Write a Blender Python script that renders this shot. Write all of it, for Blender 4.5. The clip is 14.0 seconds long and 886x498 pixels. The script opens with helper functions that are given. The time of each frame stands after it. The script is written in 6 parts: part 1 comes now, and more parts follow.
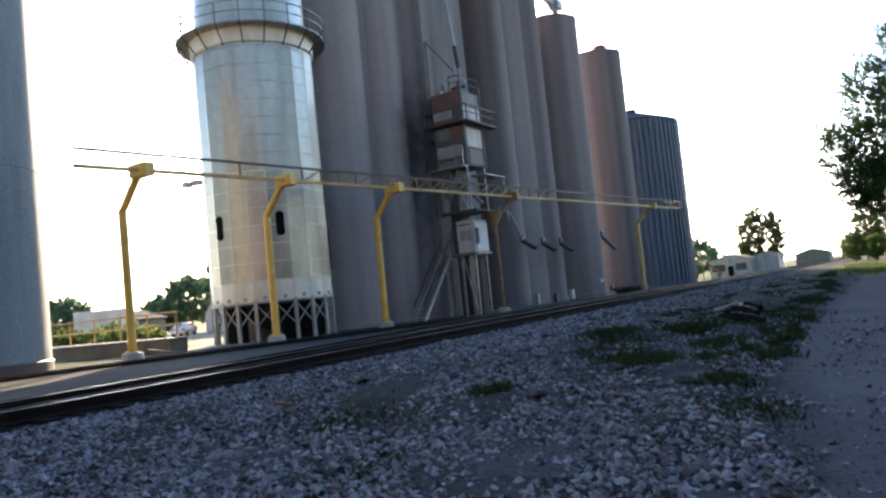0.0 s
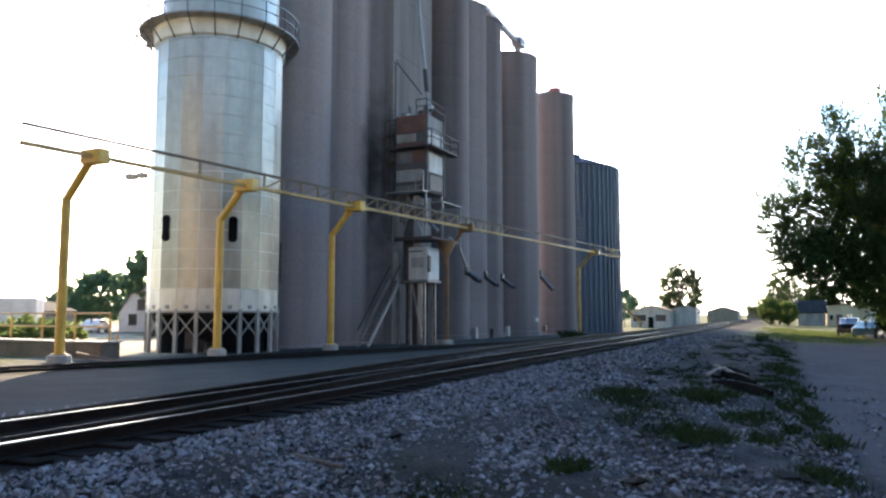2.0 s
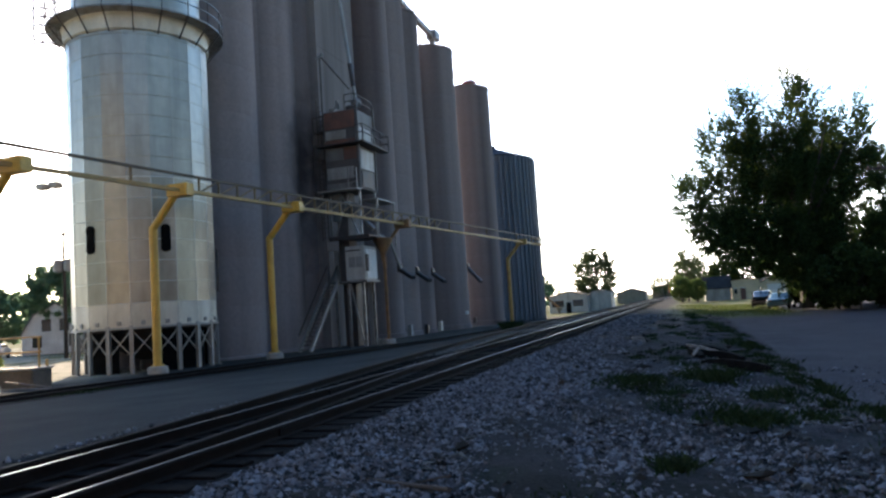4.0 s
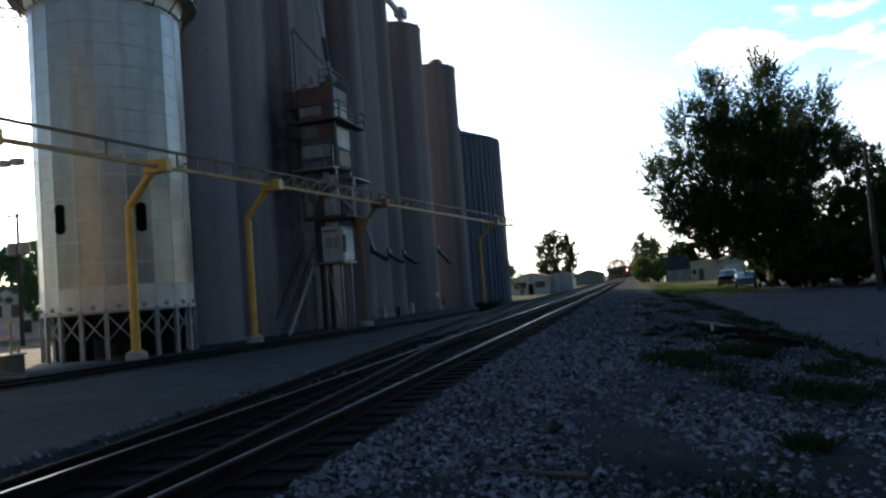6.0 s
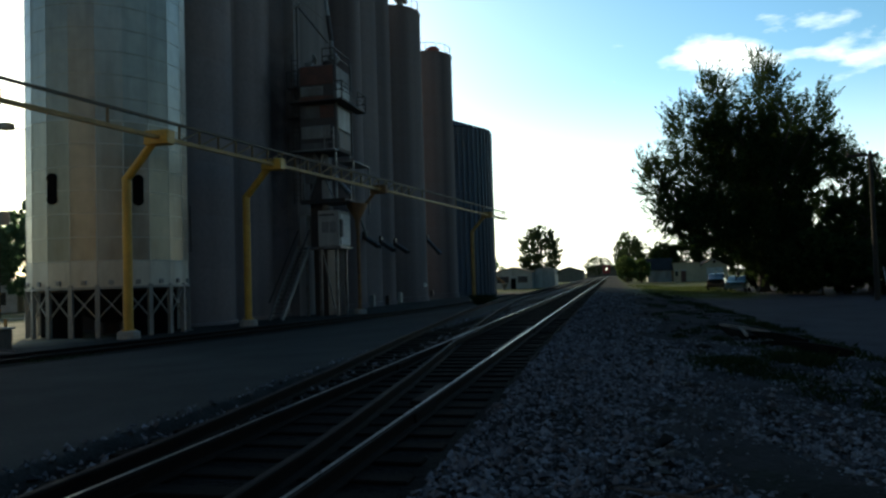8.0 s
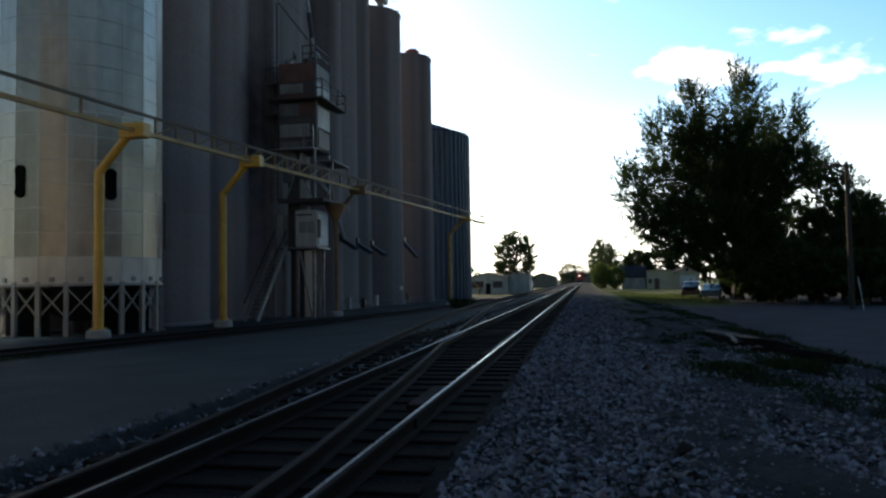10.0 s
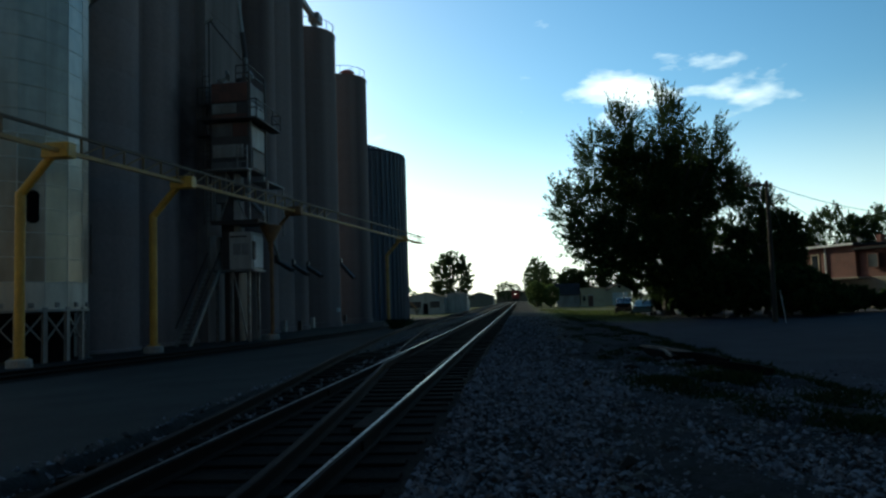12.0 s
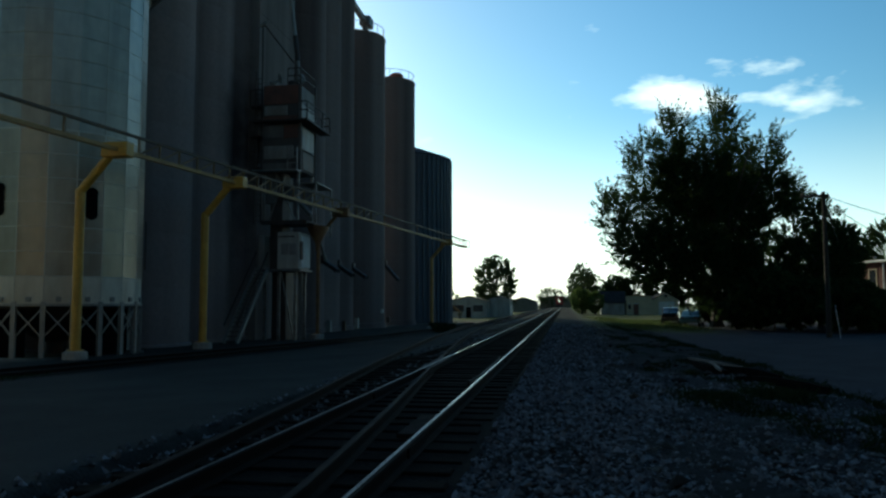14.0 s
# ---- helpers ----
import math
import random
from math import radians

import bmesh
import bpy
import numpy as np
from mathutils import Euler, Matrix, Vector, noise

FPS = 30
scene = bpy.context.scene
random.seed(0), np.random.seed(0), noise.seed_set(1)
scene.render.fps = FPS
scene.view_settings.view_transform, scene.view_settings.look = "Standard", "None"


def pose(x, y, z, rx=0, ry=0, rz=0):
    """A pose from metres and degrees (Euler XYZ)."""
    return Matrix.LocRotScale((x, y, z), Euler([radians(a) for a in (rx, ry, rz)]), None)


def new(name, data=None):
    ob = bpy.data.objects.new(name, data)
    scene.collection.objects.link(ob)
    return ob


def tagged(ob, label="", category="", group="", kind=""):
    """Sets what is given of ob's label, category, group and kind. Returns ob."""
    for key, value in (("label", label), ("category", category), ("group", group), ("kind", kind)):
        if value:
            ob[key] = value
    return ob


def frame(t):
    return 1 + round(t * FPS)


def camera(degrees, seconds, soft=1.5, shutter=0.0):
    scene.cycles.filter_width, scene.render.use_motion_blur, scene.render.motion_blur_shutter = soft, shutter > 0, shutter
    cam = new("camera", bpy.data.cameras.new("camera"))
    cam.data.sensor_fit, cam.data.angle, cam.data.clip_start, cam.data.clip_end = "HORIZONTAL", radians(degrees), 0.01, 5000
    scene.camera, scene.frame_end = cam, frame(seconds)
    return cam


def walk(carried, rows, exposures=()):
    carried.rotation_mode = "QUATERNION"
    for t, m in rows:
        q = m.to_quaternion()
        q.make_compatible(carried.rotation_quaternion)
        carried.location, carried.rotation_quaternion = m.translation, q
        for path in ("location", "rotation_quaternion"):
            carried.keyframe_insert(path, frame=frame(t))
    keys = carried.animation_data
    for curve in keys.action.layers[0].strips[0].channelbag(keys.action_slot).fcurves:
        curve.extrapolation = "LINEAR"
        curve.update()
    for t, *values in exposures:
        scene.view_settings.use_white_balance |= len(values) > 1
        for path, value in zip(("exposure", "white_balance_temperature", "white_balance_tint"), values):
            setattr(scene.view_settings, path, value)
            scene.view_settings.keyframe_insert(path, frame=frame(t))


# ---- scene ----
# ---------- camera ----------
cam = camera(62.73, 14.0, soft=2.5)
PATH = [
    (0.0, pose(10.273, -1.498, 0.895, 93.586, 5.788, 32.226)),
    (0.5, pose(9.661, -1.474, 1.034, 93.647, 1.303, 25.660)),
    (1.0, pose(9.092, -1.466, 1.095, 95.917, 0.939, 24.954)),
    (1.5, pose(8.558, -1.396, 1.160, 91.694, -0.280, 26.499)),
    (2.0, pose(8.036, -1.390, 1.317, 95.087, -0.043, 25.565)),
    (2.2, pose(7.839, -1.387, 1.365, 95.295, 2.096, 22.679)),
    (4.5, pose(5.583, -1.319, 1.410, 94.226, 3.007, 17.692)),
    (5.0, pose(5.175, -1.235, 1.318, 93.781, 0.526, 15.002)),
    (5.5, pose(4.773, -1.093, 1.294, 98.174, 1.667, 15.872)),
    (6.0, pose(4.343, -1.004, 1.375, 93.022, 4.324, 15.130)),
    (6.5, pose(3.973, -0.879, 1.485, 93.934, 4.490, 15.527)),
    (7.0, pose(3.605, -0.675, 1.583, 93.836, 0.495, 11.735)),
    (7.5, pose(3.243, -0.523, 1.554, 96.188, 4.474, 9.928)),
    (8.0, pose(2.903, -0.397, 1.407, 92.232, 1.773, 13.242)),
    (8.2, pose(2.797, -0.380, 1.353, 92.517, 2.225, 12.584)),
    (10.3, pose(2.455, 0.021, 1.328, 92.541, 0.157, 10.325)),
    (10.5, pose(2.430, 0.010, 1.331, 93.403, -0.220, 8.159)),
    (11.0, pose(2.409, -0.022, 1.348, 93.600, 1.650, 6.997)),
    (11.5, pose(2.393, -0.007, 1.318, 93.745, 3.195, 7.412)),
    (12.0, pose(2.393, 0.010, 1.318, 94.021, 1.875, 6.169)),
    (12.5, pose(2.390, 0.033, 1.327, 94.815, 2.113, 5.004)),
    (13.0, pose(2.385, 0.046, 1.287, 94.202, 3.933, 6.666)),
    (13.5, pose(2.403, 0.070, 1.319, 95.369, 3.429, 8.054)),
    (14.0, pose(2.328, -0.000, 1.383, 94.332, 0.221, 9.522)),
]
EXPOSURE = [(0.0, 2.55, 7400, 17), (0.5, 3.0, 7400, 17), (1.0, 2.9, 7400, 17), (1.5, 2.5, 7400, 17), (2.2, 2.8, 7300, 16), (4.3, 1.85, 7050, 15), (5.0, 1.8, 7050, 15), (5.5, 1.2, 6500, 9), (6.0, 0.95, 6750, 13), (6.5, 1.75, 6850, 14), (7.0, 1.85, 6800, 13), (7.3, 0.35, 6800, 4), (7.5, -0.65, 6150, -8), (8.0, 0.15, 7000, -5), (8.2, 0.9, 7100, 8), (10.3, 0.65, 7100, 8), (10.5, 0.5, 7000, 6), (10.8, -0.1, 6600, -6), (12.0, -0.2, 6350, -9), (12.5, -0.35, 6150, -14), (13.0, -0.4, 6150, -14), (14.0, -0.2, 6300, -14)]
walk(cam, PATH, EXPOSURE)

# ---------- sky and sun ----------
SUN_AZ, SUN_EL = 36.5, 18.0      # degrees to the left of the track's run, and above the horizon
world = bpy.data.worlds.new("sky")
scene.world = world
world.use_nodes = True
wn, wl = world.node_tree.nodes, world.node_tree.links
wn.clear()
w_out, w_bg, w_sky = wn.new("ShaderNodeOutputWorld"), wn.new("ShaderNodeBackground"), wn.new("ShaderNodeTexSky")
w_sky.sky_type, w_sky.sun_disc = "NISHITA", False
w_sky.sun_elevation, w_sky.sun_rotation = radians(SUN_EL), radians(-SUN_AZ)
w_sky.air_density, w_sky.dust_density, w_sky.ozone_density = 1.0, 0.55, 2.2
w_bg.inputs["Strength"].default_value = 0.12
# fair-weather clouds: torn noise gathered in one bank above the far end of the track, thin elsewhere
w_tc, w_map, w_n, w_r = wn.new("ShaderNodeTexCoord"), wn.new("ShaderNodeMapping"), wn.new("ShaderNodeTexNoise"), wn.new("ShaderNodeMapRange")
w_map.inputs["Scale"].default_value = (7.0, 7.0, 19.0)
w_map.inputs["Location"].default_value = (0.35, 0.0, 0.2)
w_n.inputs["Scale"].default_value, w_n.inputs["Detail"].default_value, w_n.inputs["Roughness"].default_value = 1.0, 6, 0.55
wl.new(w_tc.outputs["Generated"], w_map.inputs[0])
wl.new(w_map.outputs[0], w_n.inputs["Vector"])
w_dist, w_near = wn.new("ShaderNodeVectorMath"), wn.new("ShaderNodeMapRange")
w_dist.operation = "DISTANCE"
w_sq = wn.new("ShaderNodeVectorMath")
w_sq.operation = "MULTIPLY"
w_sq.inputs[1].default_value = (1.0, 1.0, 3.6)
wl.new(w_tc.outputs["Generated"], w_sq.inputs[0])
wl.new(w_sq.outputs[0], w_dist.inputs[0])
w_dist.inputs[1].default_value = (0.20, 0.944, 0.258 * 3.6)
wl.new(w_dist.outputs["Value"], w_near.inputs[0])
w_near.inputs[1].default_value, w_near.inputs[2].default_value, w_near.inputs[3].default_value, w_near.inputs[4].default_value = 0.0, 0.26, 0.30, -0.10
w_sum = wn.new("ShaderNodeMath")
wl.new(w_n.outputs[0], w_sum.inputs[0])
wl.new(w_near.outputs[0], w_sum.inputs[1])
wl.new(w_sum.outputs[0], w_r.inputs[0])
w_r.inputs[1].default_value, w_r.inputs[2].default_value, w_r.inputs[4].default_value = 0.60, 0.78, 0.8
w_mix = wn.new("ShaderNodeMix")
w_mix.data_type = "RGBA"
wl.new(w_r.outputs[0], w_mix.inputs[0])
w_sat = wn.new("ShaderNodeHueSaturation")
w_sat.inputs["Saturation"].default_value = 1.25
wl.new(w_sky.outputs[0], w_sat.inputs["Color"])
wl.new(w_sat.outputs[0], w_mix.inputs[6])
w_mix.inputs[7].default_value = (9.6, 9.6, 9.6, 1)
# pale haze that thickens towards the horizon on the sun's side
w_sep, w_low, w_dot, w_side, w_hz = wn.new("ShaderNodeSeparateXYZ"), wn.new("ShaderNodeMapRange"), wn.new("ShaderNodeVectorMath"), wn.new("ShaderNodeMapRange"), wn.new("ShaderNodeMath")
wl.new(w_tc.outputs["Generated"], w_sep.inputs[0])
wl.new(w_sep.outputs[2], w_low.inputs[0])
w_low.interpolation_type = "SMOOTHSTEP"
w_low.inputs[1].default_value, w_low.inputs[2].default_value, w_low.inputs[3].default_value, w_low.inputs[4].default_value = -0.05, 0.26, 0.85, 0.0
w_dot.operation = "DOT_PRODUCT"
w_dot.inputs[1].default_value = (-math.sin(radians(SUN_AZ)), math.cos(radians(SUN_AZ)), 0)
wl.new(w_tc.outputs["Generated"], w_dot.inputs[0])
wl.new(w_dot.outputs["Value"], w_side.inputs[0])
w_side.inputs[1].default_value, w_side.inputs[2].default_value = -0.45, 0.7
w_hz.operation = "MULTIPLY"
wl.new(w_low.outputs[0], w_hz.inputs[0])
wl.new(w_side.outputs[0], w_hz.inputs[1])
w_mix2 = wn.new("ShaderNodeMix")
w_mix2.data_type = "RGBA"
wl.new(w_hz.outputs[0], w_mix2.inputs[0])
wl.new(w_mix.outputs[2], w_mix2.inputs[6])
w_mix2.inputs[7].default_value = (9.0, 9.2, 9.4, 1)
# the whole sky brightens gently towards the low sun
w_glow, w_mul, w_axis = wn.new("ShaderNodeMapRange"), wn.new("ShaderNodeVectorMath"), wn.new("ShaderNodeVectorMath")
w_axis.operation = "DOT_PRODUCT"
w_axis.inputs[1].default_value = (-0.48, 0.877, 0)
wl.new(w_tc.outputs["Generated"], w_axis.inputs[0])
w_glow.interpolation_type = "SMOOTHSTEP"
w_glow.inputs[1].default_value, w_glow.inputs[2].default_value, w_glow.inputs[3].default_value, w_glow.inputs[4].default_value = -0.35, 1.0, 0.46, 1.75
wl.new(w_axis.outputs["Value"], w_glow.inputs[0])
w_mul.operation = "MULTIPLY"
wl.new(w_mix2.outputs[2], w_mul.inputs[0])
wl.new(w_glow.outputs[0], w_mul.inputs[1])
wl.new(w_mul.outputs[0], w_bg.inputs[0])
wl.new(w_bg.outputs[0], w_out.inputs[0])
sun_data = bpy.data.lights.new("sun", "SUN")
sun_data.energy, sun_data.angle, sun_data.color = 3.6, radians(0.6), (1.0, 0.86, 0.66)
sun = new("sun", sun_data)
to_sun = Vector((-math.sin(radians(SUN_AZ)) * math.cos(radians(SUN_EL)), math.cos(radians(SUN_AZ)) * math.cos(radians(SUN_EL)), math.sin(radians(SUN_EL))))
sun.matrix_basis = Matrix.Translation((0, 0, 60)) @ to_sun.to_track_quat("Z", "Y").to_matrix().to_4x4()


# ---------- materials ----------
def material(name, base, rough=0.8, metal=0.0, other=None, scale=2.0, fine=25.0, bump=0.2, dirt=0.25, streak=None, object_random=0.0, spec=0.5):
    """A surface of base colour that wanders towards other at two scales, with fine relief. streak: (x, y, z) stretch of the large stains."""
    m = bpy.data.materials.new(name)
    m.use_nodes = True
    n, l = m.node_tree.nodes, m.node_tree.links
    b = n["Principled BSDF"]
    b.inputs["Metallic"].default_value = metal
    b.inputs["Specular IOR Level"].default_value = spec
    geo = n.new("ShaderNodeNewGeometry")
    mp = n.new("ShaderNodeMapping")
    l.new(geo.outputs["Position"], mp.inputs[0])
    if streak:
        mp.inputs["Scale"].default_value = streak
    big, small = n.new("ShaderNodeTexNoise"), n.new("ShaderNodeTexNoise")
    big.inputs["Scale"].default_value, big.inputs["Detail"].default_value, big.inputs["Roughness"].default_value = scale, 5, 0.6
    small.inputs["Scale"].default_value, small.inputs["Detail"].default_value = fine, 4
    l.new(mp.outputs[0], big.inputs["Vector"])
    l.new(geo.outputs["Position"], small.inputs["Vector"])
    ramp = n.new("ShaderNodeMapRange")
    ramp.inputs[1].default_value, ramp.inputs[2].default_value = 0.35, 0.7
    l.new(big.outputs[0], ramp.inputs[0])
    mix = n.new("ShaderNodeMix")
    mix.data_type = "RGBA"
    other = other or tuple(c * 0.6 for c in base)
    mix.inputs[6].default_value, mix.inputs[7].default_value = (*base, 1), (*other, 1)
    l.new(ramp.outputs[0], mix.inputs[0])
    mul = n.new("ShaderNodeMix")
    mul.data_type, mul.blend_type = "RGBA", "MULTIPLY"
    mul.inputs[0].default_value = 1.0
    val = n.new("ShaderNodeMapRange")
    val.inputs[1].default_value, val.inputs[2].default_value, val.inputs[3].default_value, val.inputs[4].default_value = 0.3, 0.7, 1 - dirt, 1 + dirt * 0.5
    l.new(small.outputs[0], val.inputs[0])
    l.new(mix.outputs[2], mul.inputs[6])
    l.new(val.outputs[0], mul.inputs[7])
    colour = mul.outputs[2]
    if object_random:
        info, rnd, mul2 = n.new("ShaderNodeObjectInfo"), n.new("ShaderNodeMapRange"), n.new("ShaderNodeMix")
        mul2.data_type, mul2.blend_type = "RGBA", "MULTIPLY"
        mul2.inputs[0].default_value = 1.0
        rnd.inputs[3].default_value, rnd.inputs[4].default_value = 1 - object_random, 1 + object_random
        l.new(info.outputs["Random"], rnd.inputs[0])
        l.new(colour, mul2.inputs[6])
        l.new(rnd.outputs[0], mul2.inputs[7])
        colour = mul2.outputs[2]
    l.new(colour, b.inputs["Base Color"])
    rr = n.new("ShaderNodeMapRange")
    rr.inputs[3].default_value, rr.inputs[4].default_value = max(rough - 0.12, 0.02), min(rough + 0.12, 1)
    l.new(small.outputs[0], rr.inputs[0])
    l.new(rr.outputs[0], b.inputs["Roughness"])
    if bump:
        bp = n.new("ShaderNodeBump")
        bp.inputs["Strength"].default_value, bp.inputs["Distance"].default_value = bump, 0.02
        l.new(small.outputs[0], bp.inputs["Height"])
        l.new(bp.outputs[0], b.inputs["Normal"])
    return m


M_CONCRETE = material("weathered_concrete", (0.29, 0.236, 0.228), 0.95, other=(0.125, 0.10, 0.10), scale=0.30, fine=5, bump=0.06, streak=(1, 1, 0.012), spec=0.06, dirt=0.10)
for n_ in M_CONCRETE.node_tree.nodes:
    if n_.bl_idname == "ShaderNodeTexNoise" and n_.inputs["Scale"].default_value < 1:
        n_.inputs["Detail"].default_value = 2.5
M_PANEL_CONCRETE = material("pale_panel_concrete", (0.25, 0.22, 0.21), 0.95, other=(0.13, 0.114, 0.11), scale=0.6, fine=7, bump=0.1, streak=(1, 1, 0.06), spec=0.08, object_random=0.0, dirt=0.08)
M_RUST = material("rusty_orange_paint", (0.30, 0.15, 0.055), 0.7, other=(0.17, 0.085, 0.045), scale=2, fine=20, bump=0.1)


def torn_patch(m, centre, size, depth):
    """Darkens a material in a torn patch of its own shape, round a place in the world."""
    n, l = m.node_tree.nodes, m.node_tree.links
    b = n["Principled BSDF"]
    old = b.inputs["Base Color"].links[0].from_socket
    geo, sub, mul, ln, nz, add, rng_, mix = n.new("ShaderNodeNewGeometry"), n.new("ShaderNodeVectorMath"), n.new("ShaderNodeVectorMath"), n.new("ShaderNodeVectorMath"), n.new("ShaderNodeTexNoise"), n.new("ShaderNodeMath"), n.new("ShaderNodeMapRange"), n.new("ShaderNodeMix")
    sub.operation, mul.operation, ln.operation = "SUBTRACT", "MULTIPLY", "LENGTH"
    sub.inputs[1].default_value = centre
    mul.inputs[1].default_value = [1 / s_ for s_ in size]
    l.new(geo.outputs["Position"], sub.inputs[0])
    l.new(sub.outputs[0], mul.inputs[0])
    l.new(mul.outputs[0], ln.inputs[0])
    nz.inputs["Scale"].default_value, nz.inputs["Detail"].default_value = 0.8, 5
    l.new(geo.outputs["Position"], nz.inputs["Vector"])
    l.new(ln.outputs["Value"], add.inputs[0])
    l.new(nz.outputs[0], add.inputs[1])
    l.new(add.outputs[0], rng_.inputs[0])
    rng_.inputs[1].default_value, rng_.inputs[2].default_value, rng_.inputs[3].default_value, rng_.inputs[4].default_value = 0.7, 1.5, depth, 0.0
    mix.data_type, mix.blend_type = "RGBA", "MULTIPLY"
    mix.inputs[7].default_value = (0.22, 0.22, 0.24, 1)
    l.new(rng_.outputs[0], mix.inputs[0])
    l.new(old, mix.inputs[6])
    l.new(mix.outputs[2], b.inputs["Base Color"])


# darker patch on the concrete behind and left of the machine tower
for m_ in (M_CONCRETE, M_PANEL_CONCRETE):
    torn_patch(m_, (-15.9, 38.6, 10.5), (3.2, 2.2, 6.8), 0.97)
M_RAMP = material("dirty_ramp_concrete", (0.15, 0.118, 0.09), 0.95, other=(0.075, 0.06, 0.048), scale=1.1, fine=12, bump=0.4)
M_RENDER_WALL = material("dirty_beige_render", (0.26, 0.22, 0.17), 0.95, other=(0.17, 0.145, 0.115), scale=0.8, fine=14, bump=0.15)
M_FOOTING = material("footing_concrete", (0.42, 0.40, 0.36), 0.9, other=(0.26, 0.23, 0.2), scale=2, fine=22, bump=0.3, spec=0.3)
M_GALV = material("galvanised_sheet", (0.50, 0.47, 0.42), 0.36, 0.6, other=(0.28, 0.26, 0.22), scale=0.6, fine=2.6, bump=0.22, streak=(1, 1, 0.12), dirt=0.10, object_random=0.015)
M_GALV_DULL = material("dull_zinc_sheet", (0.47, 0.42, 0.335), 0.38, 0.65, other=(0.23, 0.205, 0.16), scale=0.8, fine=2.6, bump=0.28, streak=(1, 1, 0.15), dirt=0.12, object_random=0.03)
M_BLUE_STEEL = material("corrugated_zinc", (0.17, 0.205, 0.255), 0.55, 0.4, other=(0.11, 0.135, 0.17), scale=0.5, fine=12, bump=0.05, streak=(1, 1, 0.1), dirt=0.15)
M_BIN_ROOF = material("dull_bin_roof_zinc", (0.05, 0.06, 0.08), 0.95, other=(0.035, 0.042, 0.055), bump=0.05, spec=0.05)
M_VENT = material("faded_red_paint", (0.42, 0.14, 0.12), 0.6, other=(0.3, 0.09, 0.08), bump=0.05)
M_CHORD = material("browned_yellow_paint", (0.11, 0.066, 0.03), 0.6, other=(0.10, 0.065, 0.035), scale=2, fine=20, bump=0.08)
M_TRUSS = material("dirty_yellow_truss_paint", (0.24, 0.14, 0.05), 0.6, other=(0.14, 0.085, 0.035), scale=2, fine=20, bump=0.08)
M_SEAM = material("bright_zinc_seam", (0.66, 0.63, 0.54), 0.5, 0.4, other=(0.5, 0.48, 0.44), scale=1.2, fine=18, bump=0.03, dirt=0.1)
M_BIN_PAINT = material("pale_blue_grey_bin_paint", (0.19, 0.225, 0.24), 0.75, 0.1, other=(0.10, 0.115, 0.12), scale=0.8, fine=8, bump=0.12, streak=(1, 1, 0.12), dirt=0.2)
M_WHITE_BAND = material("pale_steel_band", (0.76, 0.71, 0.60), 0.5, 0.1, other=(0.54, 0.48, 0.38), scale=1.2, fine=20, bump=0.05, streak=(1, 1, 0.3), dirt=0.12)
M_LEG = material("bin_leg_steel", (0.34, 0.34, 0.33), 0.55, 0.5, other=(0.28, 0.26, 0.24), scale=1.5, fine=20, bump=0.08)
M_YELLOW = material("yellow_safety_paint", (0.74, 0.42, 0.065), 0.5, other=(0.56, 0.30, 0.05), scale=1.6, fine=24, bump=0.08, dirt=0.2)
M_YELLOW_PALE = material("faded_yellow_paint", (0.56, 0.33, 0.10), 0.55, other=(0.36, 0.205, 0.065), scale=1.8, fine=24, bump=0.08, dirt=0.2)
M_RED_STEEL = material("rusty_red_cladding", (0.20, 0.085, 0.06), 0.75, 0.1, other=(0.11, 0.06, 0.05), scale=1.5, fine=16, bump=0.15)
M_GREY_CLAD = material("grey_cladding", (0.40, 0.39, 0.37), 0.6, 0.3, other=(0.24, 0.22, 0.20), scale=1.2, fine=16, bump=0.1, streak=(1, 1, 0.3))
M_PALE_CLAD = material("pale_cladding", (0.58, 0.56, 0.50), 0.6, 0.15, other=(0.36, 0.33, 0.29), scale=1.4, fine=16, bump=0.1, streak=(1, 1, 0.3))
M_DARK_STEEL = material("dark_steel", (0.07, 0.068, 0.07), 0.6, 0.5, other=(0.10, 0.06, 0.045), scale=3, fine=25, bump=0.1)
M_STEEL = material("worn_steel", (0.30, 0.30, 0.30), 0.5, 0.6, other=(0.18, 0.15, 0.13), scale=2.5, fine=25, bump=0.1)
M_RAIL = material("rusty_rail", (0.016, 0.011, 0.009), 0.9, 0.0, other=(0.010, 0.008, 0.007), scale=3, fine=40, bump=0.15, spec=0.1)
M_RAIL_HEAD = material("polished_rail_head", (0.5, 0.49, 0.48), 0.30, 0.95, other=(0.26, 0.24, 0.22), scale=2, fine=40, bump=0.03, dirt=0.2)
M_RAIL_DULL = material("dull_rail_head", (0.022, 0.018, 0.017), 0.7, 0.0, other=(0.012, 0.0095, 0.009), scale=2, fine=40, bump=0.05, dirt=0.15, spec=0.06)
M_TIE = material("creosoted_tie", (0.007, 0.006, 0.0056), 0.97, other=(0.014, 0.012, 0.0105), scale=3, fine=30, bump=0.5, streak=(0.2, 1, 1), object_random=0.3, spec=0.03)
M_BARK = material("bark", (0.075, 0.058, 0.045), 0.95, other=(0.045, 0.036, 0.03), scale=4, fine=20, bump=0.6, streak=(1, 1, 0.2))
M_POLE = material("weathered_pole", (0.05, 0.04, 0.032), 0.95, other=(0.03, 0.025, 0.02), scale=4, fine=30, bump=0.4, streak=(1, 1, 0.1))
M_BOARD = material("dirty_cover_board", (0.030, 0.024, 0.021), 0.95, other=(0.015, 0.012, 0.011), scale=3, fine=30, bump=0.4, spec=0.05)
M_WOOD = material("grey_weathered_timber", (0.24, 0.20, 0.165), 0.9, other=(0.14, 0.115, 0.095), scale=5, fine=30, bump=0.4, streak=(1, 0.2, 1))
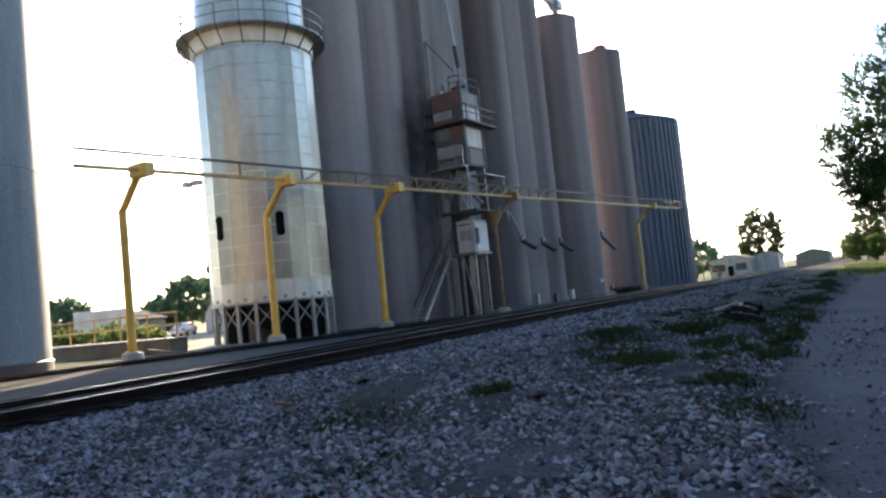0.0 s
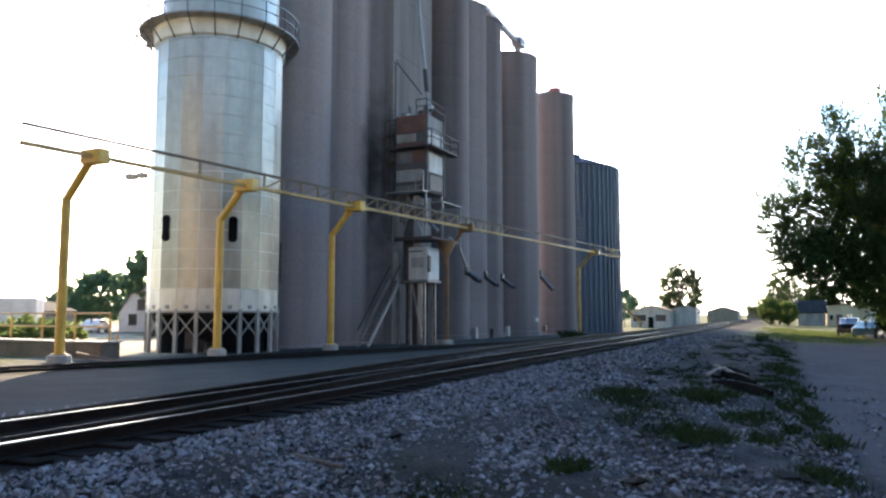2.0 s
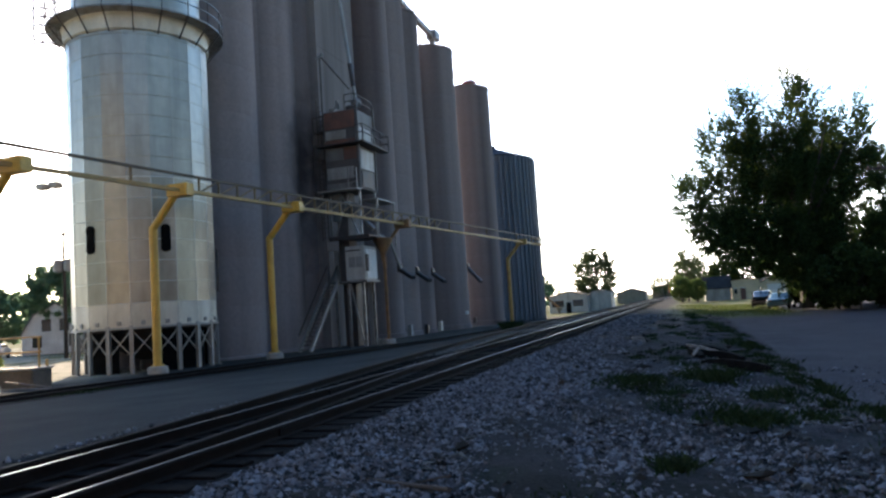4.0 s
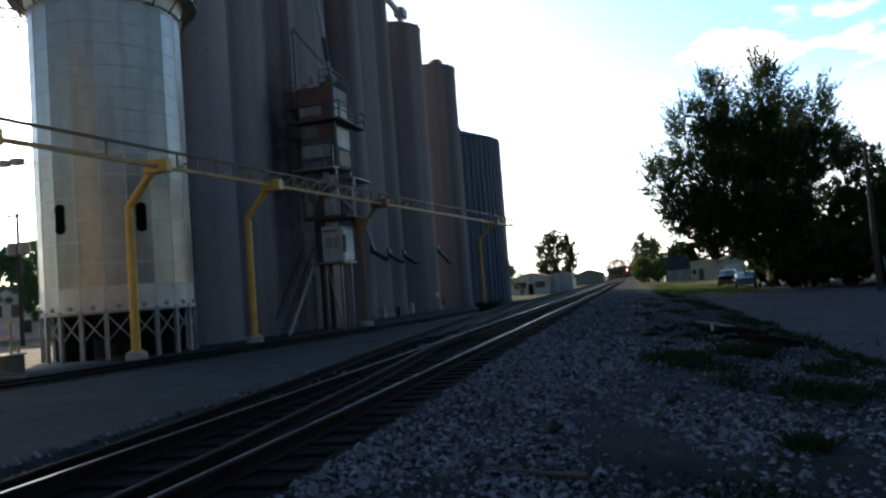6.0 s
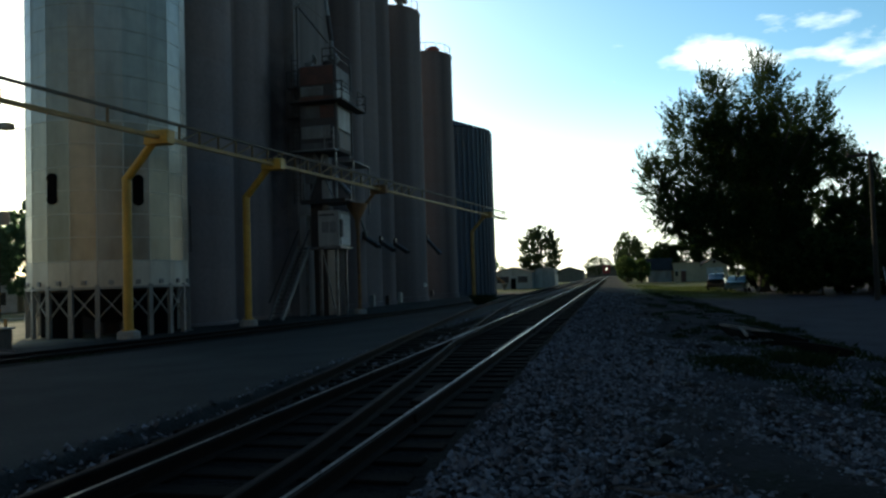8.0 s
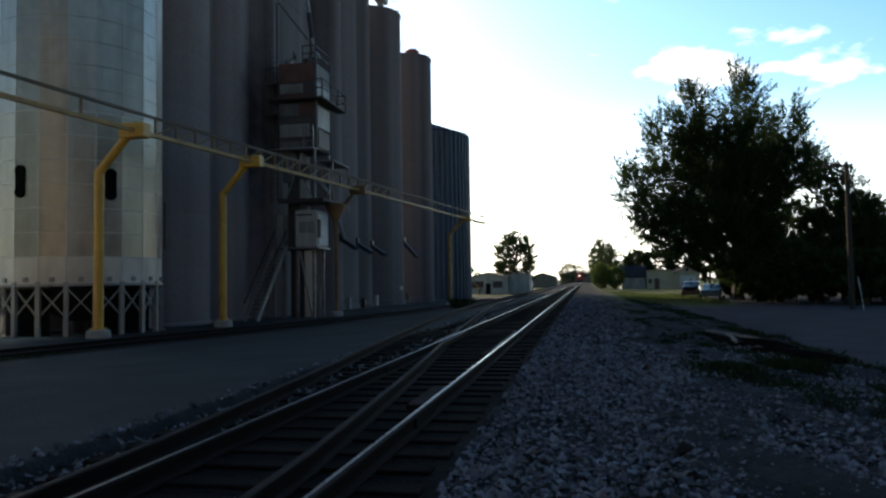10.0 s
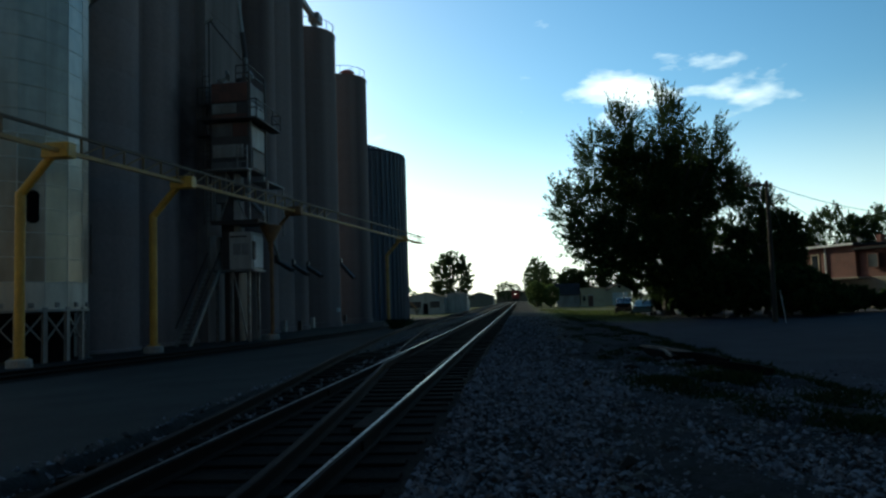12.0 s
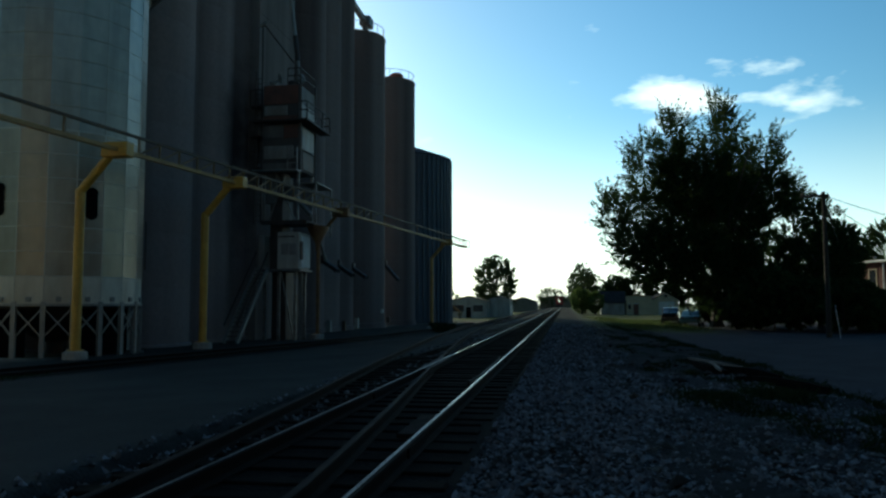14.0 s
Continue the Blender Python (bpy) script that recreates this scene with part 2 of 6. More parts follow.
M_BRICK_WALL = material("red_brick", (0.15, 0.05, 0.036), 0.9, other=(0.10, 0.038, 0.03), scale=1.0, fine=14, bump=0.2)
M_STUCCO = material("cream_stucco", (0.72, 0.58, 0.38), 0.9, other=(0.55, 0.43, 0.28), scale=0.8, fine=14, bump=0.15)
M_WHITE = material("white_paint", (0.78, 0.77, 0.74), 0.6, other=(0.6, 0.58, 0.54), scale=1.0, fine=14, bump=0.05)
M_ROOF = material("dark_roof", (0.06, 0.057, 0.057), 0.95, other=(0.04, 0.037, 0.037), scale=1.0, fine=14, bump=0.2, spec=0.03)
# near-black colour stands in for unlit depth in openings and under the bin
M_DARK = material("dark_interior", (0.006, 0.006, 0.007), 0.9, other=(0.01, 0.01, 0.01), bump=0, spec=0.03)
M_GLASS = material("dark_window_glass", (0.02, 0.024, 0.03), 0.08, other=(0.03, 0.034, 0.04), bump=0)
M_RUBBER = material("tyre_rubber", (0.02, 0.02, 0.02), 0.85, bump=0.1)
M_CABLE = material("cable_sheath", (0.015, 0.015, 0.016), 0.7, bump=0)


def leaf_material(name, base, other, trans=0.35):
    m = bpy.data.materials.new(name)
    m.use_nodes = True
    n, l = m.node_tree.nodes, m.node_tree.links
    b = n["Principled BSDF"]
    geo, ramp = n.new("ShaderNodeNewGeometry"), n.new("ShaderNodeMix")
    ramp.data_type = "RGBA"
    ramp.inputs[6].default_value, ramp.inputs[7].default_value = (*base, 1), (*other, 1)
    l.new(geo.outputs["Random Per Island"], ramp.inputs[0])
    l.new(ramp.outputs[2], b.inputs["Base Color"])
    b.inputs["Roughness"].default_value = 0.75
    b.inputs["Specular IOR Level"].default_value = 0.15
    tr, ms, out = n.new("ShaderNodeBsdfTranslucent"), n.new("ShaderNodeMixShader"), n["Material Output"]
    l.new(ramp.outputs[2], tr.inputs[0])
    ms.inputs[0].default_value = trans
    l.new(b.outputs[0], ms.inputs[1])
    l.new(tr.outputs[0], ms.inputs[2])
    l.new(ms.outputs[0], out.inputs[0])
    return m


M_LEAF = leaf_material("maple_leaves", (0.018, 0.036, 0.011), (0.055, 0.085, 0.024), 0.45)
# lit copy of the foliage: sunshine put into a paler, yellower green
M_LEAF_SUNNY = leaf_material("light_green_leaves", (0.10, 0.15, 0.045), (0.19, 0.24, 0.075), 0.55)
M_NEEDLE = leaf_material("spruce_needles", (0.018, 0.035, 0.02), (0.035, 0.055, 0.03), 0.15)
M_STONE = leaf_material("ballast_stone", (0.008, 0.009, 0.0095), (0.19, 0.208, 0.238), 0.0)
M_FINE = leaf_material("fine_grit_stone", (0.012, 0.013, 0.014), (0.15, 0.16, 0.18), 0.0)
M_CLOD = leaf_material("dark_clods", (0.010, 0.010, 0.009), (0.04, 0.038, 0.033), 0.0)
M_GRIT = leaf_material("lane_grit_stone", (0.03, 0.03, 0.032), (0.075, 0.077, 0.08), 0.0)
# distance haze and backlight are put into this pale leaf colour
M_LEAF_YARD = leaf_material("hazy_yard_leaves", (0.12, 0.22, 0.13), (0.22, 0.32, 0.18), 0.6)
M_GRASS = leaf_material("grass_blades", (0.009, 0.020, 0.007), (0.023, 0.040, 0.013), 0.25)
M_GRASS_DRY = leaf_material("dry_grass_blades", (0.05, 0.075, 0.018), (0.10, 0.12, 0.04), 0.4)


# ---------- mesh helpers ----------
def finish(name, bm, mat_, smooth=False, parent=None, m=None, label=""):
    me = bpy.data.meshes.new(name)
    bm.normal_update()
    bm.to_mesh(me)
    bm.free()
    for mm in (mat_ if isinstance(mat_, (list, tuple)) else (mat_,)):
        me.materials.append(mm)
    if smooth:
        me.shade_smooth()
        me.set_sharp_from_angle(angle=radians(40))
    ob = new(name, me)
    if parent is not None:
        ob.parent = parent
    if m is not None:
        ob.matrix_basis = m
    if label:
        tagged(ob, label)
    return ob


def part(name, bm, mat_, parent, label="", smooth=False, m=None):
    return finish(name, bm, mat_, smooth, parent, m, label)


def thing(name, place, label, category, group="", kind="", rz=0):
    ob = new(name)
    ob.empty_display_size = 0.2
    ob.matrix_basis = pose(*place, 0, 0, rz)
    return tagged(ob, label, category, group, kind)


def add_box(bm, x0, y0, z0, x1, y1, z1, bevel=0.0, m=None):
    r = bmesh.ops.create_cube(bm, size=1)
    vs = r["verts"]
    for v in vs:
        v.co = Vector(((x0 + x1) / 2 + v.co.x * (x1 - x0), (y0 + y1) / 2 + v.co.y * (y1 - y0), (z0 + z1) / 2 + v.co.z * (z1 - z0)))
        if m is not None:
            v.co = m @ v.co
    if bevel:
        es = list({e for v in vs for e in v.link_edges})
        bmesh.ops.bevel(bm, geom=es, offset=bevel, segments=1, affect="EDGES")
    return bm


def box(x0, y0, z0, x1, y1, z1, bevel=0.0):
    return add_box(bmesh.new(), x0, y0, z0, x1, y1, z1, bevel)


def add_bar(bm, a, b, w, d=None, seg=0):
    """A bar from a to b: square section w x d, or round of diameter w with seg sides."""
    a, b = Vector(a), Vector(b)
    ln = (b - a).length
    q = (b - a).to_track_quat("Z", "Y").to_matrix().to_4x4()
    mm = Matrix.Translation((a + b) / 2) @ q
    if seg:
        bmesh.ops.create_cone(bm, cap_ends=True, segments=seg, radius1=w / 2, radius2=w / 2, depth=ln, matrix=mm)
    else:
        bmesh.ops.create_cube(bm, size=1, matrix=mm @ Matrix.Diagonal((w, d or w, ln, 1)))
    return bm


def bar(a, b, w, d=None, seg=0):
    return add_bar(bmesh.new(), a, b, w, d, seg)


def add_tube(bm, rings, seg, cap=True, arc=(0, 360)):
    """A lathe shape from (radius, z) rings."""
    full = abs(arc[1] - arc[0]) >= 360
    count = seg if full else seg + 1
    loops = []
    for r, z in rings:
        loops.append([bm.verts.new((r * math.cos(radians(arc[0] + (arc[1] - arc[0]) * i / seg)), r * math.sin(radians(arc[0] + (arc[1] - arc[0]) * i / seg)), z)) for i in range(count)])
    for lo, hi in zip(loops, loops[1:]):
        for i in range(seg):
            j = (i + 1) % count
            bm.faces.new((lo[i], lo[j], hi[j], hi[i]))
    if cap and full:
        bm.faces.new(loops[-1])
        bm.faces.new(loops[0][::-1])
    return bm


def tube(rings, seg=48, cap=True, arc=(0, 360)):
    return add_tube(bmesh.new(), rings, seg, cap, arc)


def sweep(profile, points):
    """A closed (x, z) profile carried along points whose heading lies in the ground plan."""
    bm = bmesh.new()
    rows = []
    for i, p in enumerate(points):
        a, b = points[max(i - 1, 0)], points[min(i + 1, len(points) - 1)]
        d = Vector((b[0] - a[0], b[1] - a[1], 0)).normalized()
        right = Vector((d.y, -d.x, 0))
        rows.append([bm.verts.new(Vector(p) + right * u + Vector((0, 0, w))) for u, w in profile])
    k = len(profile)
    for lo, hi in zip(rows, rows[1:]):
        for i in range(k):
            bm.faces.new((lo[i], hi[i], hi[(i + 1) % k], lo[(i + 1) % k]))
    bm.faces.new(rows[0])
    bm.faces.new(rows[-1][::-1])
    return bm


def from_arrays(name, verts, faces, mat_, parent=None, smooth=False):
    me = bpy.data.meshes.new(name)
    me.from_pydata(verts.tolist() if hasattr(verts, "tolist") else verts, [], faces.tolist() if hasattr(faces, "tolist") else faces)
    for mm in (mat_ if isinstance(mat_, (list, tuple)) else (mat_,)):
        me.materials.append(mm)
    me.update()
    if smooth:
        me.shade_smooth()
    ob = new(name, me)
    ob.parent = parent
    return ob


# ---------- the lie of the land ----------
def lerp(a, b, t):
    return a + (b - a) * np.clip(t, 0, 1)


def siding_x(y):
    """The right-hand rail of the siding that leaves the main track at the turnout."""
    y = np.asarray(y, float)
    a = np.interp(y, [-12, 5, 6.5, 10.4, 16.9, 24, 30, 36, 42, 48, 54, 60, 400], [0.72, 0.33, 0.22, -0.11, -0.75, -1.42, -1.95, -2.42, -2.85, -3.2, -3.42, -3.5, -3.5])
    return a


def siding_z(y):
    return np.interp(y, [-12, 17, 60, 400], [0, 0, -0.22, -0.25])


def house_x(y):
    """The middle of the loading track under the safety gantry."""
    return -14.75 + 0.13 * np.asarray(y, float)


def lane_shift(y):
    """How far the lane's edge swings away from the track towards the near end."""
    return 1.5 * np.clip((13 - np.asarray(y, float)) / 9, 0, 1)


def lumps(x, y, scale, seed):
    rng = np.random.RandomState(seed)
    z = np.zeros_like(x)
    for _ in range(14):
        a, s, p = rng.uniform(0, 6.283), scale * rng.uniform(0.5, 1.8), rng.uniform(0, 6.283)
        z += np.sin((x * math.cos(a) + y * math.sin(a)) * s + p)
    return z / 5


def ground_z(x, y):
    x, y = np.asarray(x, float), np.asarray(y, float)
    apron = -0.28 - 0.009 * np.clip(y, -40, 115)
    left = lerp(np.full_like(x, -0.20), apron, (-2.6 - x) / 6.5)
    left = np.where(x < -2.3, left, -0.30)
    xe = x - lane_shift(y) * np.clip((x - 4) / 4, 0, 1)
    right = np.interp(xe, [-1.7, 1.6, 2.1, 3.4, 5.5, 7.4, 8.6, 12, 400], [-0.19, -0.19, -0.22, -0.32, -0.42, -0.52, -0.68, -0.72, -0.75])
    z = np.where(x < -1.7, left, right)
    far = np.clip((y - 40) / 60, 0, 1)
    z = np.where((x < -2.3) & (x > -6.5), z * (1 - far) + far * -0.42, z)
    # hummocks on the grown-over bank, and its ragged shoulder above the lane
    bank = np.clip((x - 3.6) / 1.0, 0, 1) * np.clip((8.5 + lane_shift(y) - x) / 0.5, 0, 1) * np.clip((y - 6) / 3, 0, 1) * np.clip((60 - y) / 10, 0, 1)
    z = z + bank * (0.07 * np.maximum(lumps(x, y * 1.6, 1.7, 61), -0.3) + 0.05 * np.maximum(lumps(x, y * 1.8, 4.2, 62), 0))
    return z


# ---------- ground ----------
def ground_material():
    m = bpy.data.materials.new("railway_ground")
    m.use_nodes = True
    n, l = m.node_tree.nodes, m.node_tree.links
    b = n["Principled BSDF"]
    geo, sep = n.new("ShaderNodeNewGeometry"), n.new("ShaderNodeSeparateXYZ")
    l.new(geo.outputs["Position"], sep.inputs[0])

    def noise_of(scale, detail=4, rough=0.55):
        t = n.new("ShaderNodeTexNoise")
        t.inputs["Scale"].default_value, t.inputs["Detail"].default_value, t.inputs["Roughness"].default_value = scale, detail, rough
        l.new(geo.outputs["Position"], t.inputs["Vector"])
        return t.outputs[0]

    def math_of(op, a, c):
        t = n.new("ShaderNodeMath")
        t.operation = op
        for k, v in enumerate((a, c)):
            if isinstance(v, (int, float)):
                t.inputs[k].default_value = v
            else:
                l.new(v, t.inputs[k])
        return t.outputs[0]

    def ramp_of(v, lo, hi):
        t = n.new("ShaderNodeMapRange")
        t.inputs[1].default_value, t.inputs[2].default_value = lo, hi
        l.new(v, t.inputs[0])
        return t.outputs[0]

    def blend(a, c, fac):
        t = n.new("ShaderNodeMix")
        t.data_type = "RGBA"
        for k, v in ((6, a), (7, c)):
            if isinstance(v, tuple):
                t.inputs[k].default_value = (*v, 1)
            else:
                l.new(v, t.inputs[k])
        l.new(fac, t.inputs[0])
        return t.outputs[2]

    patch, grain, wide = noise_of(0.55, 5), noise_of(24, 3), noise_of(0.12, 4)
    vor = n.new("ShaderNodeTexVoronoi")
    vor.inputs["Scale"].default_value = 16
    l.new(geo.outputs["Position"], vor.inputs["Vector"])
    wob = math_of("MULTIPLY", math_of("SUBTRACT", patch, 0.5), 3.0)
    x, y = math_of("ADD", sep.outputs[0], wob), sep.outputs[1]
    xs = math_of("ADD", sep.outputs[0], math_of("MULTIPLY", math_of("SUBTRACT", noise_of(2.5), 0.5), 0.5))
    stone = blend((0.006, 0.0065, 0.007), (0.025, 0.0265, 0.028), vor.outputs["Color"])
    dirt = blend((0.018, 0.019, 0.021), (0.046, 0.0485, 0.0535), ramp_of(grain, 0.35, 0.65))
    dirt = blend(dirt, (0.012, 0.022, 0.008), ramp_of(noise_of(0.8, 6, 0.65), 0.56, 0.66))
    dirt = blend(dirt, stone, ramp_of(noise_of(1.1), 0.46, 0.6))
    road = blend((0.042, 0.042, 0.049), (0.060, 0.060, 0.069), ramp_of(patch, 0.3, 0.7))
    road = blend(road, (0.072, 0.072, 0.075), ramp_of(noise_of(45, 2), 0.55, 0.75))
    grass = blend((0.038, 0.056, 0.018), (0.105, 0.105, 0.045), ramp_of(noise_of(3.0, 6), 0.35, 0.65))
    apron = blend((0.033, 0.036, 0.035), (0.048, 0.050, 0.049), ramp_of(patch, 0.35, 0.65))
    apron = blend(apron, (0.026, 0.026, 0.026), ramp_of(wide, 0.5, 0.68))
    apron = blend(apron, (0.066, 0.068, 0.067), ramp_of(noise_of(38, 2), 0.56, 0.72))
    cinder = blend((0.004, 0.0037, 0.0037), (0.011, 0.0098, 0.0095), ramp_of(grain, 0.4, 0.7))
    col = blend(stone, dirt, ramp_of(x, 3.0, 4.6))
    # one damp patch of bare dark soil beside the ballast
    damp = n.new("ShaderNodeVectorMath")
    damp.operation = "MULTIPLY_ADD"
    damp.inputs[1].default_value, damp.inputs[2].default_value = (0.62, 0.85, 0), (-0.62 * 5.2, -0.85 * 5.3, 0)
    l.new(geo.outputs["Position"], damp.inputs[0])
    far_off = n.new("ShaderNodeVectorMath")
    far_off.operation = "LENGTH"
    l.new(damp.outputs[0], far_off.inputs[0])
    col = blend(col, (0.016, 0.016, 0.016), ramp_of(math_of("ADD", far_off.outputs["Value"], math_of("MULTIPLY", math_of("SUBTRACT", noise_of(1.6, 5), 0.5), 1.6)), 1.15, 0.7))
    near_end = math_of("MULTIPLY", ramp_of(y, 13.0, 4.0), 1.5)
    col = blend(col, road, ramp_of(math_of("SUBTRACT", xs, near_end), 7.9, 8.6))
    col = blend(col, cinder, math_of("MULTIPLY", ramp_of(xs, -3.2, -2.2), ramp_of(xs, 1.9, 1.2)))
    col = blend(col, apron, ramp_of(xs, -2.1, -2.45))
    # grown-over ground: far verge on the right, yard on the far left
    # grass stops short of the maple: darker ground colour stands in for its shade
    col = blend(col, grass, math_of("MULTIPLY", math_of("MULTIPLY", ramp_of(x, 3.5, 5.5), math_of("MAXIMUM", ramp_of(x, 15.0, 12.5), ramp_of(y, 84, 90))), ramp_of(y, 50, 58)))
    yard = blend((0.30, 0.275, 0.21), (0.20, 0.185, 0.14), ramp_of(noise_of(1.5, 5), 0.35, 0.65))
    yard = blend(yard, grass, ramp_of(wide, 0.5, 0.56))
    col = blend(col, yard, math_of("MULTIPLY", ramp_of(x, -15.5, -17.5), 1.0))
    col = blend(col, grass, math_of("MULTIPLY", ramp_of(x, -5.5, -8), ramp_of(y, 108, 125)))
    col = blend(col, cinder, math_of("MULTIPLY", ramp_of(math_of("ABSOLUTE", math_of("SUBTRACT", xs, math_of("ADD", math_of("MULTIPLY", y, 0.13), -14.75)), 0), 1.95, 1.6), ramp_of(y, 85, 75)))
    l.new(col, b.inputs["Base Color"])
    b.inputs["Roughness"].default_value, b.inputs["Specular IOR Level"].default_value = 0.97, 0.05
    bp = n.new("ShaderNodeBump")
    bp.inputs["Strength"].default_value, bp.inputs["Distance"].default_value = 0.6, 0.03
    l.new(math_of("ADD", grain, math_of("MULTIPLY", vor.outputs["Distance"], 0.8)), bp.inputs["Height"])
    l.new(bp.outputs[0], b.inputs["Normal"])
    return m


def spaced(stops):
    """Grid lines from (start, step) pairs and an end."""
    out = []
    for (a, s), (b_, _) in zip(stops, stops[1:]):
        out += list(np.arange(a, b_ - s * 0.4, s))
    return np.array(out + [stops[-1][0]])


gx = spaced([(-2500, 400), (-500, 60), (-140, 12), (-44, 2), (-16, 0.5), (-3, 0.11), (10.5, 0.4), (24, 2), (60, 12), (180, 60), (600, 400), (2600, 0)])
gy = spaced([(-400, 60), (-40, 5), (-6, 0.5), (1, 0.13), (26, 0.4), (60, 2), (140, 10), (400, 60), (1000, 300), (3100, 0)])
GX, GY = np.meshgrid(gx, gy)
GZ = ground_z(GX, GY)


near = ((GX > 2.2) & (GX < 9.8) & (GY < 70)).astype(float)
GZ = GZ + near * (0.030 * lumps(GX, GY, 2.2, 3) + 0.018 * np.maximum(lumps(GX, GY, 7.0, 4), 0)) + 0.012 * lumps(GX, GY, 0.8, 5) * ((GX > 9) | (GX < -3))
rows_, cols_ = GX.shape
idx = np.arange(rows_ * cols_).reshape(rows_, cols_)
ground_faces = np.stack([idx[:-1, :-1], idx[:-1, 1:], idx[1:, 1:], idx[1:, :-1]], -1).reshape(-1, 4)
ground = from_arrays("ground", np.stack([GX, GY, GZ], -1).reshape(-1, 3), ground_faces, ground_material(), smooth=True)
tagged(ground, "grey gravel, dirt lane and weedy railway ground", "ground", kind="structure")

# ---------- unseen plain walls, added behind and beside to cut the sky's fill ---
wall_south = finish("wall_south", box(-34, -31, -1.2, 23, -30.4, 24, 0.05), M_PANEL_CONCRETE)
tagged(wall_south, "unseen plain grey concrete wall added behind to block skylight", "wall", kind="structure")
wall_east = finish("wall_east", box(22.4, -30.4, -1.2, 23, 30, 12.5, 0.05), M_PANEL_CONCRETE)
tagged(wall_east, "unseen plain grey concrete wall added on the lane's side to block skylight", "wall", kind="structure")

# ---------- railway tracks ----------
HEAD = [(-0.036, -0.035), (-0.036, -0.010), (-0.026, 0), (0.026, 0), (0.036, -0.010), (0.036, -0.035)]
WEB = [(-0.07, -0.17), (-0.07, -0.155), (-0.012, -0.135), (-0.012, -0.036), (0.012, -0.036), (0.012, -0.135), (0.07, -0.155), (0.07, -0.17)]


def rail(name, parent, points, head, label):
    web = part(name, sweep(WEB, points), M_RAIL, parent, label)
    part("rail_head", sweep(HEAD, points), M_RAIL_DULL, web, "dull top of the rail")
    if head is not M_RAIL_DULL:
        shift = -0.008 if points[0][0] > 0 else 0.008
        part("running_band", sweep([(shift - 0.015, -0.002), (shift - 0.015, 0.0015), (shift + 0.015, 0.0015), (shift + 0.015, -0.002)], points), head, web, "narrow polished running band")
    return web


main_track = thing("main_track", (0, 0, 0), "main railway track with polished rails on dark ties", "railway track", kind="structure")
ys = list(np.concatenate([np.arange(-60, 200, 4.0), np.arange(200, 1500, 50.0)]))
for sx in (-0.75, 0.75):
    rail("rail", main_track, [(sx, y, 0) for y in ys], M_RAIL_HEAD, "steel rail with a shiny head")
siding = thing("siding_track", (0, 0, 0), "rusty siding track leaving the main line at a turnout", "railway track", kind="structure")
sy = list(np.arange(-11, 80, 1.5)) + list(np.arange(82, 330, 12.0))
rail("rail", siding, [(float(siding_x(y)), y, float(siding_z(y)) - (0.004 if y < 17 else 0)) for y in sy], M_RAIL_DULL, "dull rail of the turnout")
rail("rail", siding, [(float(siding_x(y)) - 1.5, y, float(siding_z(y)) - 0.012) for y in sy], M_RAIL_DULL, "dull rail of the turnout")
# guard rail, frog and wing rails of the turnout
part("guard_rail", sweep(WEB[:2] + [(-0.02, -0.1), (-0.02, -0.006), (0.02, -0.006), (0.02, -0.1)] + WEB[-2:], [(0.58, 13.2, 0), (0.645, 14.2, 0), (0.645, 18.6, 0), (0.58, 19.6, 0)]), M_RAIL_DULL, siding, "short check rail")
frog = bmesh.new()
pts = [(-0.60, 15.6), (-0.86, 15.6), (-0.98, 19.4), (-0.66, 19.4)]
lo = [frog.verts.new((px, py, -0.12)) for px, py in pts]
hi = [frog.verts.new((px, py, -0.018)) for px, py in pts]
frog.faces.new(hi[::-1])
frog.faces.new(lo)
for k in range(4):
    frog.faces.new((lo[k], hi[k], hi[(k + 1) % 4], lo[(k + 1) % 4]))
bmesh.ops.recalc_face_normals(frog, faces=frog.faces)
part("frog", frog, M_RAIL_DULL, siding, "cast steel crossing of the turnout")
loading_track = thing("loading_track", (0, 0, 0), "rusty loading track sunk in dark dirt beside the silos", "railway track", kind="structure")
hy = list(np.arange(-50, 74, 6.0))
for off in (-0.75, 0.75):
    rail("rail", loading_track, [(float(house_x(y)) + off, y, float(ground_z(house_x(y), y)) + 0.09) for y in hy], M_RAIL_DULL, "rust-brown rail barely above the dirt")

# joint bars bolted on the rails
for sx, y in ((0.75, 7.6), (-0.75, 11.9), (0.75, 19.5), (-0.75, 4.2), (0.75, 27)):
    for side in (-1, 1):
        part("joint_bar", box(sx + side * 0.026 - 0.012, y - 0.45, -0.14, sx + side * 0.026 + 0.012, y + 0.45, -0.045, 0.004), M_RAIL, main_track)
# a rail-side plank between the rails, part of the switch gear
part("cover_board", box(0.36, 8.4, -0.19, 0.58, 9.9, -0.12, 0.01), M_BOARD, siding, "weathered cover board between the rails")

